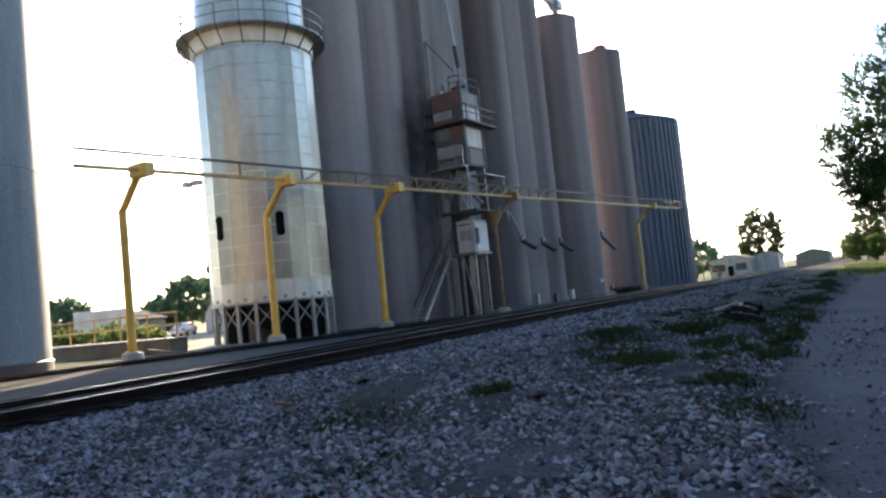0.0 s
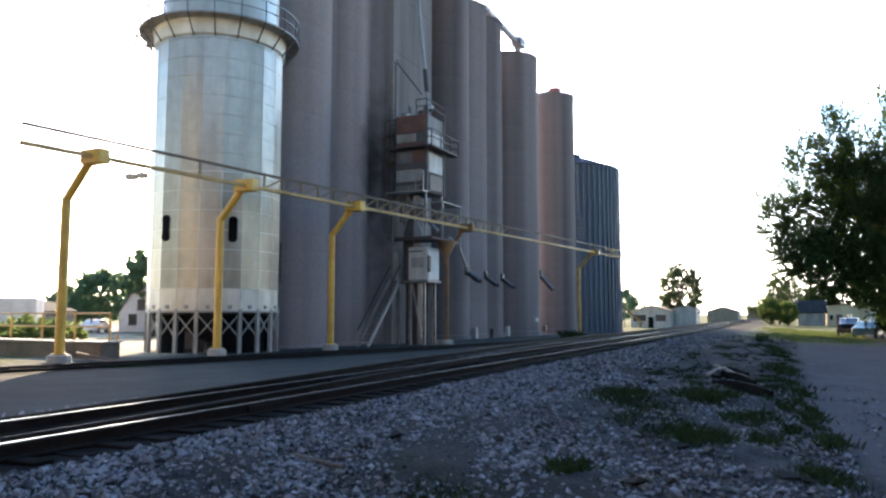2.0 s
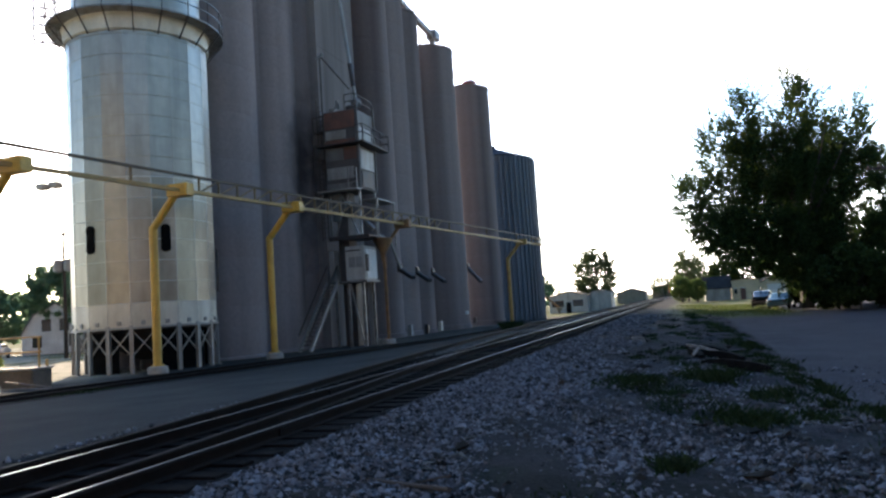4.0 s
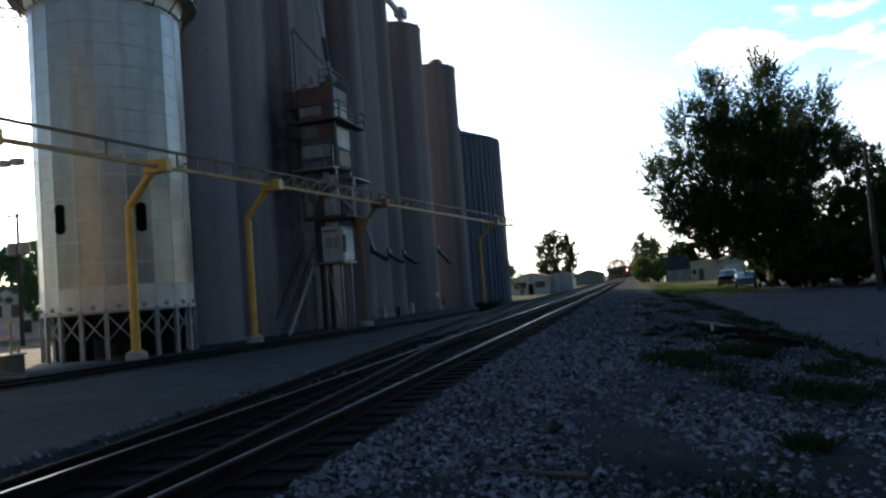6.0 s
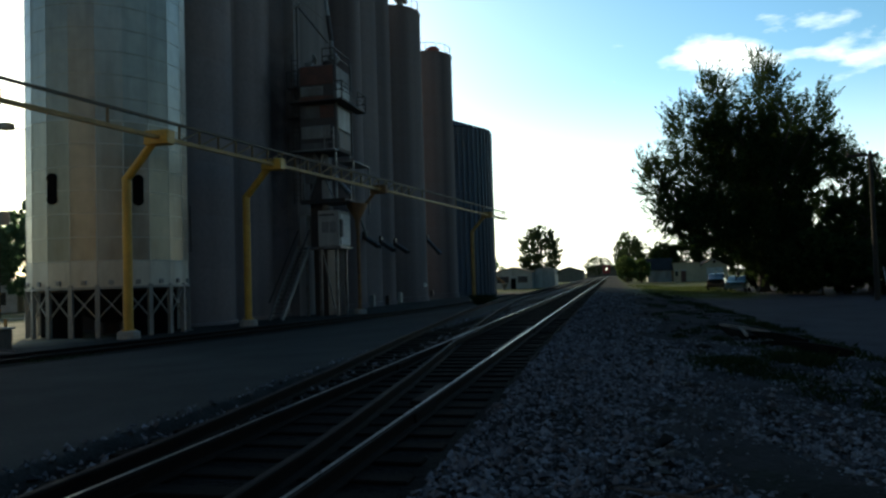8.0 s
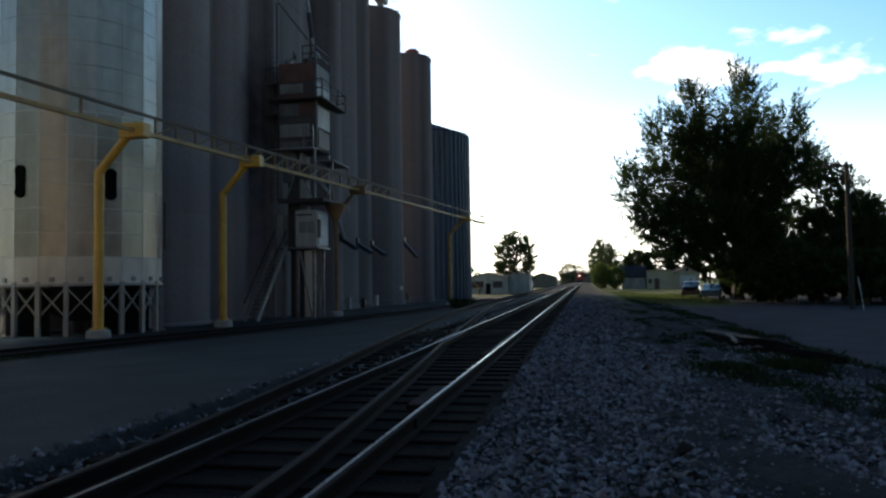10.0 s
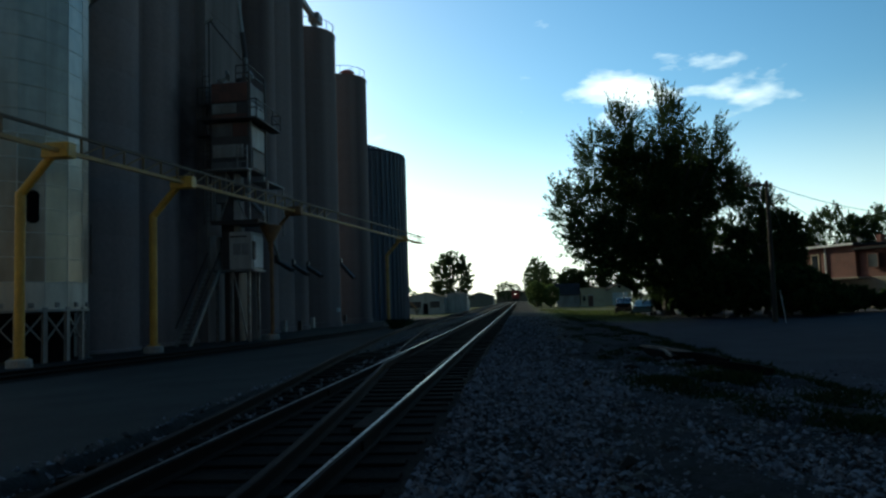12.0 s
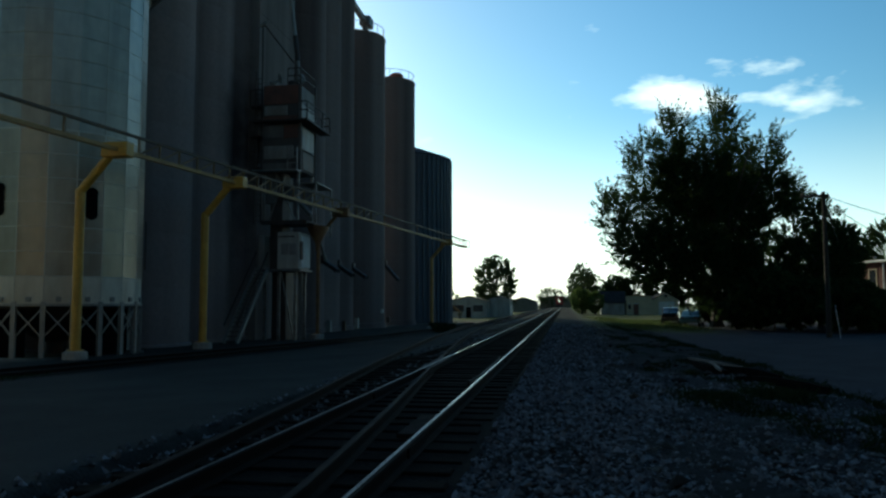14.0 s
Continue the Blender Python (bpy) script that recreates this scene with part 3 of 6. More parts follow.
# ---------- concrete silos ----------
def silo(name, x, y, r, top, label, base=-1.6):
    s = thing(name, (x, y, base), label, "silo", "concrete grain silos")
    h = top - base
    part("footing", tube([(r + 0.12, 0), (r + 0.12, 1.15), (r, 1.2)], 64, cap=False), M_CONCRETE, s, "thicker concrete foot")
    n_l = int(round((h - 1.2) / 2.6))
    lift = (h - 1.2) / n_l
    first = None
    for k in range(n_l):
        if first is None:
            first = part("wall_lift", tube([(r - 0.003, 0), (r, 0.02), (r, lift - 0.02), (r - 0.003, lift)], 64, cap=False), M_CONCRETE, s, "one cast lift of the round wall", smooth=True, m=pose(0, 0, 1.2))
        else:
            o = new("wall_lift", first.data)
            o.parent, o.matrix_basis = s, pose(0, 0, 1.2 + k * lift)
    part("roof_slab", tube([(r + 0.06, h - 0.2), (r + 0.06, h), (0.02, h + 0.12)], 64), M_CONCRETE, s, smooth=True)
    return s


silo_b1 = silo("concrete_silo", -18.7, 32.2, 3.0, 33, "tall grey-brown concrete grain silo behind the steel bin")
silo_b0 = silo("concrete_silo", -19.8, 28.9, 2.4, 14.5, "tall grey-brown concrete grain silo in deep shade")
silo_b2 = silo("concrete_silo", -18.9, 37.0, 3.0, 33, "tall grey-brown concrete grain silo beside the headhouse")
interstice = thing("interstice_wall", (-18.8, 34.6, -1.6), "narrow concrete wall closing the gap between two silos", "wall")
part("panel", box(-1.0, -0.95, 0, 2.15, 0.95, 34.4, 0.05), M_CONCRETE, interstice)
silo_b3 = silo("concrete_silo", -18.7, 40.1, 2.7, 33, "tall grey-brown concrete grain silo beside the headhouse")
silo_g = silo("concrete_silo", -18.3, 53.45, 2.3, 28.9, "weathered concrete silo with a spout near its foot")
silo_h = silo("concrete_silo", -18.9, 57.0, 3.0, 28.9, "weathered concrete silo with a spout near its foot")
silo_i = silo("concrete_silo", -18.9, 60.9, 3.0, 28.9, "weathered concrete silo with a spout near its foot")
# three hidden silos added to stop sunlight passing the gaps in the row
silo_r = silo("concrete_silo", -22.9, 66.0, 3.0, 26.6, "hidden concrete silo added behind the row to block the sun")
silo_s = silo("concrete_silo", -24.6, 85.2, 3.0, 26.2, "hidden concrete silo added behind the row to block the sun")
silo_t = silo("concrete_silo", -29.2, 103.2, 3.0, 27.0, "hidden concrete silo added behind the row to block the sun")
silo_e = silo("concrete_silo", -18.4, 70.2, 3.0, 28.4, "free-standing tall concrete silo with a plain rim")
silo_f = silo("concrete_silo", -18.0, 83.2, 3.0, 27.7, "free-standing brown concrete silo with a red roof vent")
headhouse = thing("headhouse", (-18.6, 42.4, -1.6), "flat-faced concrete headhouse between the silos", "elevator house")
for k in range(10):
    part("wall_lift", box(-3.2, -2.5, 4.1 * k, 3.2, 3.2, 4.1 * k + 4.094, 0.012), M_PANEL_CONCRETE, headhouse, "one cast lift of the flat wall")
part("recessed_wall", box(-3.0, 3.22, 0, -1.2, 9.0, 33.5, 0.02), M_CONCRETE, headhouse, "recessed concrete wall in deep shade")
# roof gear
vent = thing("roof_vent", (-16.9, 82.0, 27.75), "red metal roof vent on a silo", "vent")
part("stack", tube([(0.6, -0.04), (0.6, 0.42)], 20), M_VENT, vent, smooth=True)
part("cap", tube([(0.8, 0.42), (0.85, 0.52), (0.5, 0.78), (0.02, 0.84)], 20), M_VENT, vent, "dented red cap", smooth=True)

# ---------- corrugated bin at the end of the row ----------
cbin = thing("corrugated_bin", (-19.3, 99.9, -1.5), "wide blue-grey corrugated steel bin with upright stiffeners", "grain bin")
CR = 5.9
prof = [(CR, 0)]
for i in range(121):
    z = 0.1 + i * 0.19
    prof += [(CR, z), (CR - 0.05, z + 0.095)]
prof += [(CR, 23.2)]
part("wall", tube(prof, 80, cap=False), M_BLUE_STEEL, cbin, smooth=False)
part("roof", tube([(CR + 0.15, 23.1), (CR + 0.15, 23.2), (0.7, 25.2), (0.7, 25.6), (0.02, 25.65)], 60), M_BIN_ROOF, cbin, smooth=True)
stiff = None
for i in range(52):
    m = pose(0, 0, 0, 0, 0, 360 / 52 * i + 4)
    if stiff is None:
        st = box(CR - 0.01, -0.1, 0, CR + 0.26, 0.1, 23.0, 0.015)
        stiff = part("stiffener", st, M_BLUE_STEEL, cbin, "upright steel stiffener", m=m)
    else:
        o = new("stiffener", stiff.data)
        o.parent, o.matrix_basis = cbin, m
for z in (12.9, 14.2, 15.5, 16.8, 18.1, 19.4, 20.7, 22.0):
    part("ring_joint", tube([(CR + 0.01, z), (CR + 0.1, z + 0.02), (CR + 0.1, z + 0.1), (CR + 0.01, z + 0.16)], 80, cap=False), M_BLUE_STEEL, cbin, "horizontal wind ring")

# ---------- steel hopper bins on legs ----------
def hopper_bin(x, y, r, z_floor, z_skirt, z_band, z_top, label, sheets, face, windows=()):
    t = thing("hopper_bin", (x, y, z_floor), label, "grain bin", "steel bins by the track")
    zs, zb, zt = z_skirt - z_floor, z_band - z_floor, z_top - z_floor
    part("inner_shell", tube([(r - 0.12, zs + 0.05), (r - 0.12, zt)], 48, cap=True), M_DARK_STEEL, t, smooth=True)
    cols, rows = 20, sheets
    step = 360 / cols
    hgt = (zt - zb) / rows
    def sheet(z0, z1, lap):
        bm = bmesh.new()
        ring0 = []
        k = 1
        for zz, rr in ((z0, r), (z1, r)):
            ring0.append([bm.verts.new((rr * math.cos(radians(-step / 2 - lap + (step + 2 * lap) * i / k)), rr * math.sin(radians(-step / 2 - lap + (step + 2 * lap) * i / k)), zz)) for i in range(k + 1)])
        for lo, hi in zip(ring0, ring0[1:]):
            for i in range(k):
                bm.faces.new((lo[i], lo[i + 1], hi[i + 1], hi[i]))
        return bm
    first = {}
    for c in range(cols):
        for q in range(rows):
            key = "low" if q < rows * 0.42 else "high"
            mm = pose(0, 0, q * hgt, 0, 0, face + c * step)
            if key not in first:
                first[key] = part("wall_sheet", sheet(zb, zb + hgt, 0.0), M_GALV_DULL if key == "low" else M_GALV, t, "zinc-coated wall sheet", m=mm)
            else:
                o = new("wall_sheet", first[key].data)
                o.parent, o.matrix_basis = t, mm
        # seams, band sheets and legs
        sm = pose(0, 0, 0, 0, 0, face + (c + 0.5) * step)
        if c == 0:
            z_half = zb + hgt * int(rows * 0.42 + 0.99)
            seam = part("seam_strip", box(r - 0.02, -0.02, zb, r + 0.012, 0.02, z_half, 0.005), M_SEAM, t, "bright upright bolted seam", m=sm)
            seam_high = part("seam_strip", box(r - 0.02, -0.016, z_half, r + 0.010, 0.016, zt, 0.005), M_GALV, t, "upright bolted seam", m=sm)
            band = part("band_sheet", sheet(zs, zb, -0.1), M_WHITE_BAND, t, "pale steel base sheet", m=pose(0, 0, 0, 0, 0, face))
            hatch = part("hatch", box(r - 0.01, -0.09, zs + 0.1, r + 0.05, 0.09, zs + 0.28, 0.01), M_LEG, t, "small bolted cover", m=pose(0, 0, 0, 0, 0, face))
            lg = add_bar(bmesh.new(), (r - 0.02, 0, 0), (r - 0.02, 0, zs + 0.1), 0.14, 0.16)
            add_box(lg, r - 0.2, -0.16, 0, r + 0.16, 0.16, 0.03)
            leg = part("leg", lg, M_LEG, t, "upright steel leg", m=sm)
            a, b_ = radians(step), r - 0.02
            br = add_bar(bmesh.new(), (b_, 0, 0.75), (b_ * math.cos(a), b_ * math.sin(a), zs - 0.1), 0.05)
            add_bar(br, (b_, 0, zs - 0.1), (b_ * math.cos(a), b_ * math.sin(a), 0.75), 0.05)
            brace = part("brace", br, M_LEG, t, "crossed bracing rods", m=sm)
        else:
            for src in (seam, seam_high, leg, brace):
                o = new(src.name.split(".")[0], src.data)
                o.parent, o.matrix_basis = t, sm
            for src in (band, hatch):
                o = new(src.name.split(".")[0], src.data)
                o.parent, o.matrix_basis = t, pose(0, 0, 0, 0, 0, face + c * step)
    for q in range(rows + 1):
        z = zb + q * hgt
        part("lap_seam", tube([(r + 0.002, z - 0.02), (r + 0.014, z - 0.014), (r + 0.014, z + 0.014), (r + 0.002, z + 0.02)], 20, cap=False), M_SEAM if q < rows * 0.45 else M_GALV_DULL, t, "horizontal lap seam", m=pose(0, 0, 0, 0, 0, face + 9))
    part("skirt_rim", tube([(r + 0.05, zs - 0.06), (r + 0.05, zs + 0.03), (r - 0.25, zs + 0.03), (r - 0.25, zs - 0.06), (r + 0.05, zs - 0.06)], 48, cap=False), M_LEG, t)
    # black arcs added to paint the shade under the bin, with gaps left between
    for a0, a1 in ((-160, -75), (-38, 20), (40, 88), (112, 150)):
        part("inner_wall", tube([(r - 0.5, 0), (r - 0.5, zs - 0.1)], 12, cap=False, arc=(a0, a1)), M_DARK, t, "near-black screen standing in for shade behind the legs")
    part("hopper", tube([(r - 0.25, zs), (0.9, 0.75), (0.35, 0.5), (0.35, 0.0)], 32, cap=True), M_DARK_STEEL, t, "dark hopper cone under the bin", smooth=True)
    # top ring, catwalk and upper drum
    part("eave_ring", tube([(r + 0.01, zt - 0.75), (r + 0.10, zt - 0.70), (r + 0.10, zt - 0.06), (r + 0.17, zt)], 60, cap=False), M_WHITE_BAND, t, "bright rim band", smooth=True)
    part("catwalk", tube([(r + 0.1, zt + 0.0), (r + 0.8, zt + 0.0), (r + 0.8, zt + 0.07), (r + 0.1, zt + 0.07)], 40, cap=False), M_STEEL, t, "ring-shaped catwalk")
    part("upper_drum", tube([(r - 0.25, zt - 0.1), (r - 0.25, zt + 3.4), (0.4, zt + 4.6)], 48), M_GALV, t, smooth=True)
    for hz in (0.55, 1.05):
        part("handrail", tube([(r + 0.77, zt + hz), (r + 0.81, zt + hz), (r + 0.81, zt + hz + 0.045), (r + 0.77, zt + hz + 0.045), (r + 0.77, zt + hz)], 40, cap=False), M_STEEL, t, "thin steel handrail")
    for c in range(20):
        a = radians(face + c * 18)
        bm = bar(((r + 0.79) * math.cos(a), (r + 0.79) * math.sin(a), zt), ((r + 0.79) * math.cos(a), (r + 0.79) * math.sin(a), zt + 1.08), 0.045, seg=6)
        add_bar(bm, ((r + 0.76) * math.cos(a), (r + 0.76) * math.sin(a), zt), ((r + 0.08) * math.cos(a), (r + 0.08) * math.sin(a), zt - 0.85), 0.05)
        part("bracket", bm, M_DARK_STEEL, t, "catwalk bracket and post")
    # caged ladder beside the catwalk
    ca = radians(-131)
    cxx, cyy = (r + 0.75) * math.cos(ca), (r + 0.75) * math.sin(ca)
    for k in range(9):
        part("cage_hoop", tube([(0.50, 0), (0.55, 0), (0.55, 0.05), (0.50, 0.05), (0.50, 0)], 14, cap=False), M_STEEL, t, "ladder cage hoop", m=pose(cxx, cyy, zt - 0.9 + 0.4 * k))
    for k in range(7):
        a = 6.2832 * k / 7
        bm = bar((cxx + 0.53 * math.cos(a), cyy + 0.53 * math.sin(a), zt - 0.9), (cxx + 0.53 * math.cos(a), cyy + 0.53 * math.sin(a), zt + 2.35), 0.035)
        add_bar(bm, (cxx + 0.53 * math.cos(a), cyy + 0.53 * math.sin(a), zt - 0.9), (cxx + 0.1 * math.cos(a) + 0.25, cyy + 0.1 * math.sin(a) + 0.25, zt - 1.5), 0.03)
        part("cage_bar", bm, M_STEEL, t, "upright bar of the ladder cage")
    la = radians(30)
    for u in (-0.22, 0.22):
        part("ladder_stile", bar(((r + 0.12) * math.cos(la) - u * math.sin(la), (r + 0.12) * math.sin(la) + u * math.cos(la), zb + 0.4), ((r + 0.12) * math.cos(la) - u * math.sin(la), (r + 0.12) * math.sin(la) + u * math.cos(la), zb + 2.4), 0.05), M_DARK_STEEL, t, "dark ladder stile")
    for k in range(6):
        zz = zb + 0.6 + 0.32 * k
        part("ladder_rung", bar(((r + 0.12) * math.cos(la) + 0.22 * math.sin(la), (r + 0.12) * math.sin(la) - 0.22 * math.cos(la), zz), ((r + 0.12) * math.cos(la) - 0.22 * math.sin(la), (r + 0.12) * math.sin(la) + 0.22 * math.cos(la), zz), 0.035), M_DARK_STEEL, t)
    for ang, zc in windows:
        bm = bmesh.new()
        add_box(bm, r - 0.05, -0.21, zc - z_floor - 0.40, r + 0.035, 0.21, zc - z_floor + 0.40, 0.03)
        bmesh.ops.create_cone(bm, cap_ends=True, segments=20, radius1=0.21, radius2=0.21, depth=0.085, matrix=Matrix.Translation((r - 0.0075, 0, zc - z_floor + 0.40)) @ pose(0, 0, 0, 0, 90, 0))
        bmesh.ops.create_cone(bm, cap_ends=True, segments=20, radius1=0.21, radius2=0.21, depth=0.085, matrix=Matrix.Translation((r - 0.0075, 0, zc - z_floor - 0.40)) @ pose(0, 0, 0, 0, 90, 0))
        part("port", bm, M_DARK, t, "dark oval opening", m=pose(0, 0, 0, 0, 0, ang))
    return t


bin_a = hopper_bin(-17.75, 26.25, 3.1, -0.55, 1.42, 2.45, 15.1, "ribbed zinc hopper bin standing on steel legs", 14, -52, ((-93, 5.25), (-33, 5.2)))
bin_z_x, bin_z_y = -18.5, 11.3
bin_z = thing("storage_bin", (bin_z_x, bin_z_y, -0.5), "pale blue-grey steel bin standing on the ground", "grain bin", "steel bins by the track")
part("wall", tube([(3.0, 0), (3.0, 0.05), (3.0, 3.7), (3.0, 7.36), (3.0, 7.42), (3.02, 7.44), (3.02, 7.5), (3.0, 7.52), (3.0, 7.6), (3.0, 12), (3.0, 16)], 56), M_BIN_PAINT, bin_z, smooth=True)
part("base_ring", tube([(3.06, 0), (3.06, 0.45), (3.0, 0.5)], 56, cap=False), M_DARK_STEEL, bin_z, "dark tarred foot", smooth=True)

# ---------- yellow safety gantry ----------
SLOPE = 0.13
def gantry_x(y):
    return -17.62 + SLOPE * y


gantry = thing("safety_gantry", (0, 0, 0), "yellow steel overhead safety gantry beside the loading track", "gantry")
BEAM_Z, BEAM_OFF = 6.77, 1.53
for i, y in enumerate((16.23, 23.14, 30.43, 41.6, 63.6)):
    x = gantry_x(y)
    zf = float(ground_z(x, y))
    mat_ = M_YELLOW if i < 3 else M_RUST if i == 3 else M_YELLOW_PALE
    dia = 0.34 if i != 3 else 0.22
    po = part("post", bar((x, y, zf + 0.3), (x, y, 5.5), dia, seg=16), mat_, gantry, "round yellow post", smooth=True)
    part("foot", tube([(0.42, 0), (0.40, 0.3), (0.3, 0.34)], 12), M_FOOTING, gantry, "pale concrete footing", m=pose(x, y, zf - 0.05))
    part("arm", bar((x - 0.02, y, 5.40), (x + 1.15, y, 6.72), dia * 0.9, seg=16), mat_, gantry, "leaning yellow arm", smooth=True)
    part("bracket_box", box(x + 0.9, y - 0.24, 6.6, x + 1.9, y + 0.24, 7.12, 0.03), mat_, gantry, "yellow bracket under the beam")
    part("flange", tube([(0.27, 0), (0.27, 0.04)], 16), mat_, po, m=pose(x, y, zf + 0.29))


def beam_at(y, dx, dz):
    return (gantry_x(y) + BEAM_OFF + dx, y, BEAM_Z + dz)


Y0, Y1 = 13.6, 69.6
part("bottom_chord", bar(beam_at(Y0, 0, 0.07), beam_at(Y1, 0, 0.07), 0.16, 0.14), M_YELLOW_PALE, gantry, "faded yellow bottom chord")
part("top_chord", bar(beam_at(Y0, 0, 0.72), beam_at(Y1, 0, 0.72), 0.10, 0.10), M_CHORD, gantry, "browned top chord")
PANEL = 1.15
for k in range(int((Y1 - Y0) / PANEL) + 1):
    y = Y0 + 0.1 + k * PANEL
    webbed = 24.0 < y < 46.0
    if not webbed and (k % 6 or k == 0):
        continue
    part("truss_upright", bar(beam_at(y, 0, 0.1), beam_at(y, 0, 0.7), 0.075), M_TRUSS, gantry)
    if webbed:
        part("truss_diagonal", bar(beam_at(y, 0, 0.1), beam_at(y + PANEL, 0, 0.7), 0.06), M_TRUSS, gantry)
end_cage = bmesh.new()
for dx in (-0.35, 0.35):
    for dz in (0.05, 0.65):
        add_bar(end_cage, beam_at(Y1 - 2.6, dx, dz), beam_at(Y1, dx, dz), 0.06)
    for u in (0, 1.3, 2.6):
        add_bar(end_cage, beam_at(Y1 - u, dx, 0.05), beam_at(Y1 - u, dx, 0.65), 0.06)
part("end_cage", end_cage, M_YELLOW_PALE, gantry, "small cage at the beam's end")

M_TOWER_GREY = material("dusty_tower_sheet", (0.20, 0.19, 0.18), 0.7, 0.2, other=(0.12, 0.105, 0.10), scale=1.4, fine=14, bump=0.12, streak=(1, 1, 0.3))
M_DARK_CLAD = material("sooty_cladding", (0.10, 0.085, 0.08), 0.75, 0.1, other=(0.08, 0.065, 0.06), scale=1.4, fine=14, bump=0.15)

# ---------- dryer and leg tower in front of the headhouse ----------
tower = thing("dust_tower", (0, 0, 0), "stacked grey and rust-red machine tower with balconies on legs", "machine tower")
X0, X1, YA, YB = -14.8, -12.55, 39.2, 41.7
zf = -0.75
# legs, bucket-elevator leg and cabin
for lx, ly in ((-14.6, 39.35), (-12.75, 39.35), (-12.75, 40.8), (-14.6, 40.8), (-13.75, 39.35)):
    lg = part("leg", bar((lx, ly, zf), (lx, ly, 3.4), 0.16), M_STEEL, tower, "grey steel leg")
    part("foot_plate", box(lx - 0.2, ly - 0.2, zf - 0.05, lx + 0.2, ly + 0.2, zf + 0.03, 0.005), M_DARK_STEEL, lg)
part("brace", bar((-13.6, 39.3, 3.2), (-12.85, 39.3, zf + 0.2), 0.08), M_STEEL, tower)
part("core", box(-14.45, 40.0, zf, -13.6, 41.3, 3.4, 0.02), M_DARK_STEEL, tower, "dark bucket-elevator leg")
part("core", box(-13.2, 40.2, zf, -12.9, 41.0, 3.4, 0.02), M_DARK_CLAD, tower, "dark return leg")
part("floor_edge", box(-15.0, 39.02, 3.28, -12.35, 41.0, 3.4, 0.01), M_STEEL, tower)
part("side_cabinet", box(-14.98, 39.25, 3.4, -14.62, 40.9, 5.35, 0.02), M_GREY_CLAD, tower, "narrow pale cabinet")
part("control_room", box(-14.5, 39.75, 3.4, -13.75, 40.9, 9.3, 0.03), M_DARK_CLAD, tower, "sooty riser duct")
cabin = part("cabin", box(-13.78, 39.12, 3.42, -12.5, 40.9, 5.5, 0.03), M_PALE_CLAD, tower, "stained pale sheet-metal cabin")
part("recess", box(-13.55, 39.095, 4.2, -13.1, 39.13, 4.85, 0.006), M_GREY_CLAD, cabin)
part("recess", box(-13.06, 39.095, 4.2, -12.66, 39.13, 4.85, 0.006), M_GREY_CLAD, cabin)
part("lintel", box(-13.7, 39.06, 5.2, -12.75, 39.13, 5.28, 0.006), M_DARK_STEEL, cabin)
part("door", box(-12.52, 39.3, 3.5, -12.42, 40.8, 5.3, 0.02), M_WHITE, cabin, "white cabin door")
part("hole", box(-12.5, 39.22, 3.9, -12.40, 39.62, 5.0, 0.05), M_DARK_STEEL, cabin, "torn dark opening")
part("cabin_deck", box(-14.7, 38.95, 6.02, -12.0, 41.6, 6.14, 0.02), M_DARK_STEEL, tower, "overhanging dark deck")
part("deck_beam", box(-14.7, 38.9, 5.9, -12.0, 39.0, 6.16, 0.01), M_DARK_STEEL, tower)
part("rusty_funnel", tube([(0.12, 0), (0.16, 0.5), (0.62, 1.35), (0.62, 1.5)], 14), M_RUST, tower, "rusty funnel under the deck", smooth=True, m=pose(-12.1, 41.2, 4.52))
for lx, ly in ((X0 + 0.1, YA + 0.1), (X1 - 0.1, YA + 0.1), (X1 - 0.1, YB - 0.1), (X0 + 0.1, YB - 0.1)):
    part("frame_post", bar((lx, ly, 6.1), (lx, ly, 9.1), 0.12), M_STEEL, tower, "steel frame post")
part("pale_column", box(X0 + 0.12, YA + 0.3, 7.2, X0 + 0.7, YA + 0.9, 9.0, 0.03), M_TOWER_GREY, tower, "grey sheet-metal column")
part("brace", bar((X0 + 0.4, YA + 0.1, 6.2), (X1 - 0.9, YA + 0.1, 8.8), 0.08), M_STEEL, tower)
part("brace", bar((X1 - 0.3, YA + 0.1, 6.2), (X0 + 0.9, YA + 0.1, 8.8), 0.08), M_STEEL, tower)
part("spout", bar((-13.5, 39.4, 8.3), (-12.0, 39.7, 6.5), 0.28, seg=12), M_STEEL, tower, "leaning grey grain spout", smooth=True)
part("pulley_box", tube([(0.35, -0.25), (0.42, 0), (0.42, 0.5), (0.3, 0.6)], 14), M_DARK_CLAD, tower, "round valve housing", smooth=True, m=pose(-13.25, 39.6, 7.6))
# casings with their sheets; the front faces the track's near end, the side the rails
part("lower_case", box(X0, YA, 9.05, X1, YB, 11.8, 0.04), M_DARK_CLAD, tower, "sooty middle casing")
part("upper_case", box(X0, YA, 11.95, X1, YB, 14.1, 0.04), M_DARK_CLAD, tower, "sooty top casing")
part("front_sheet", box(X0 + 0.05, YA - 0.05, 12.95, X1 - 0.1, YA - 0.002, 14.05, 0.02), M_RED_STEEL, tower, "rust-red front sheet")
part("front_sheet", box(X0 + 0.05, YA - 0.04, 11.98, X1 - 0.1, YA - 0.002, 12.26, 0.01), M_RED_STEEL, tower, "rust-brown front sheet")
part("front_sheet", box(X0 + 0.05, YA - 0.05, 10.95, X0 + 1.25, YA - 0.002, 11.7, 0.02), M_TOWER_GREY, tower, "grey front sheet")
part("front_sheet", box(X0 + 1.3, YA - 0.045, 10.95, X1 - 0.1, YA - 0.002, 11.7, 0.02), M_RED_STEEL, tower, "rust-brown front sheet")
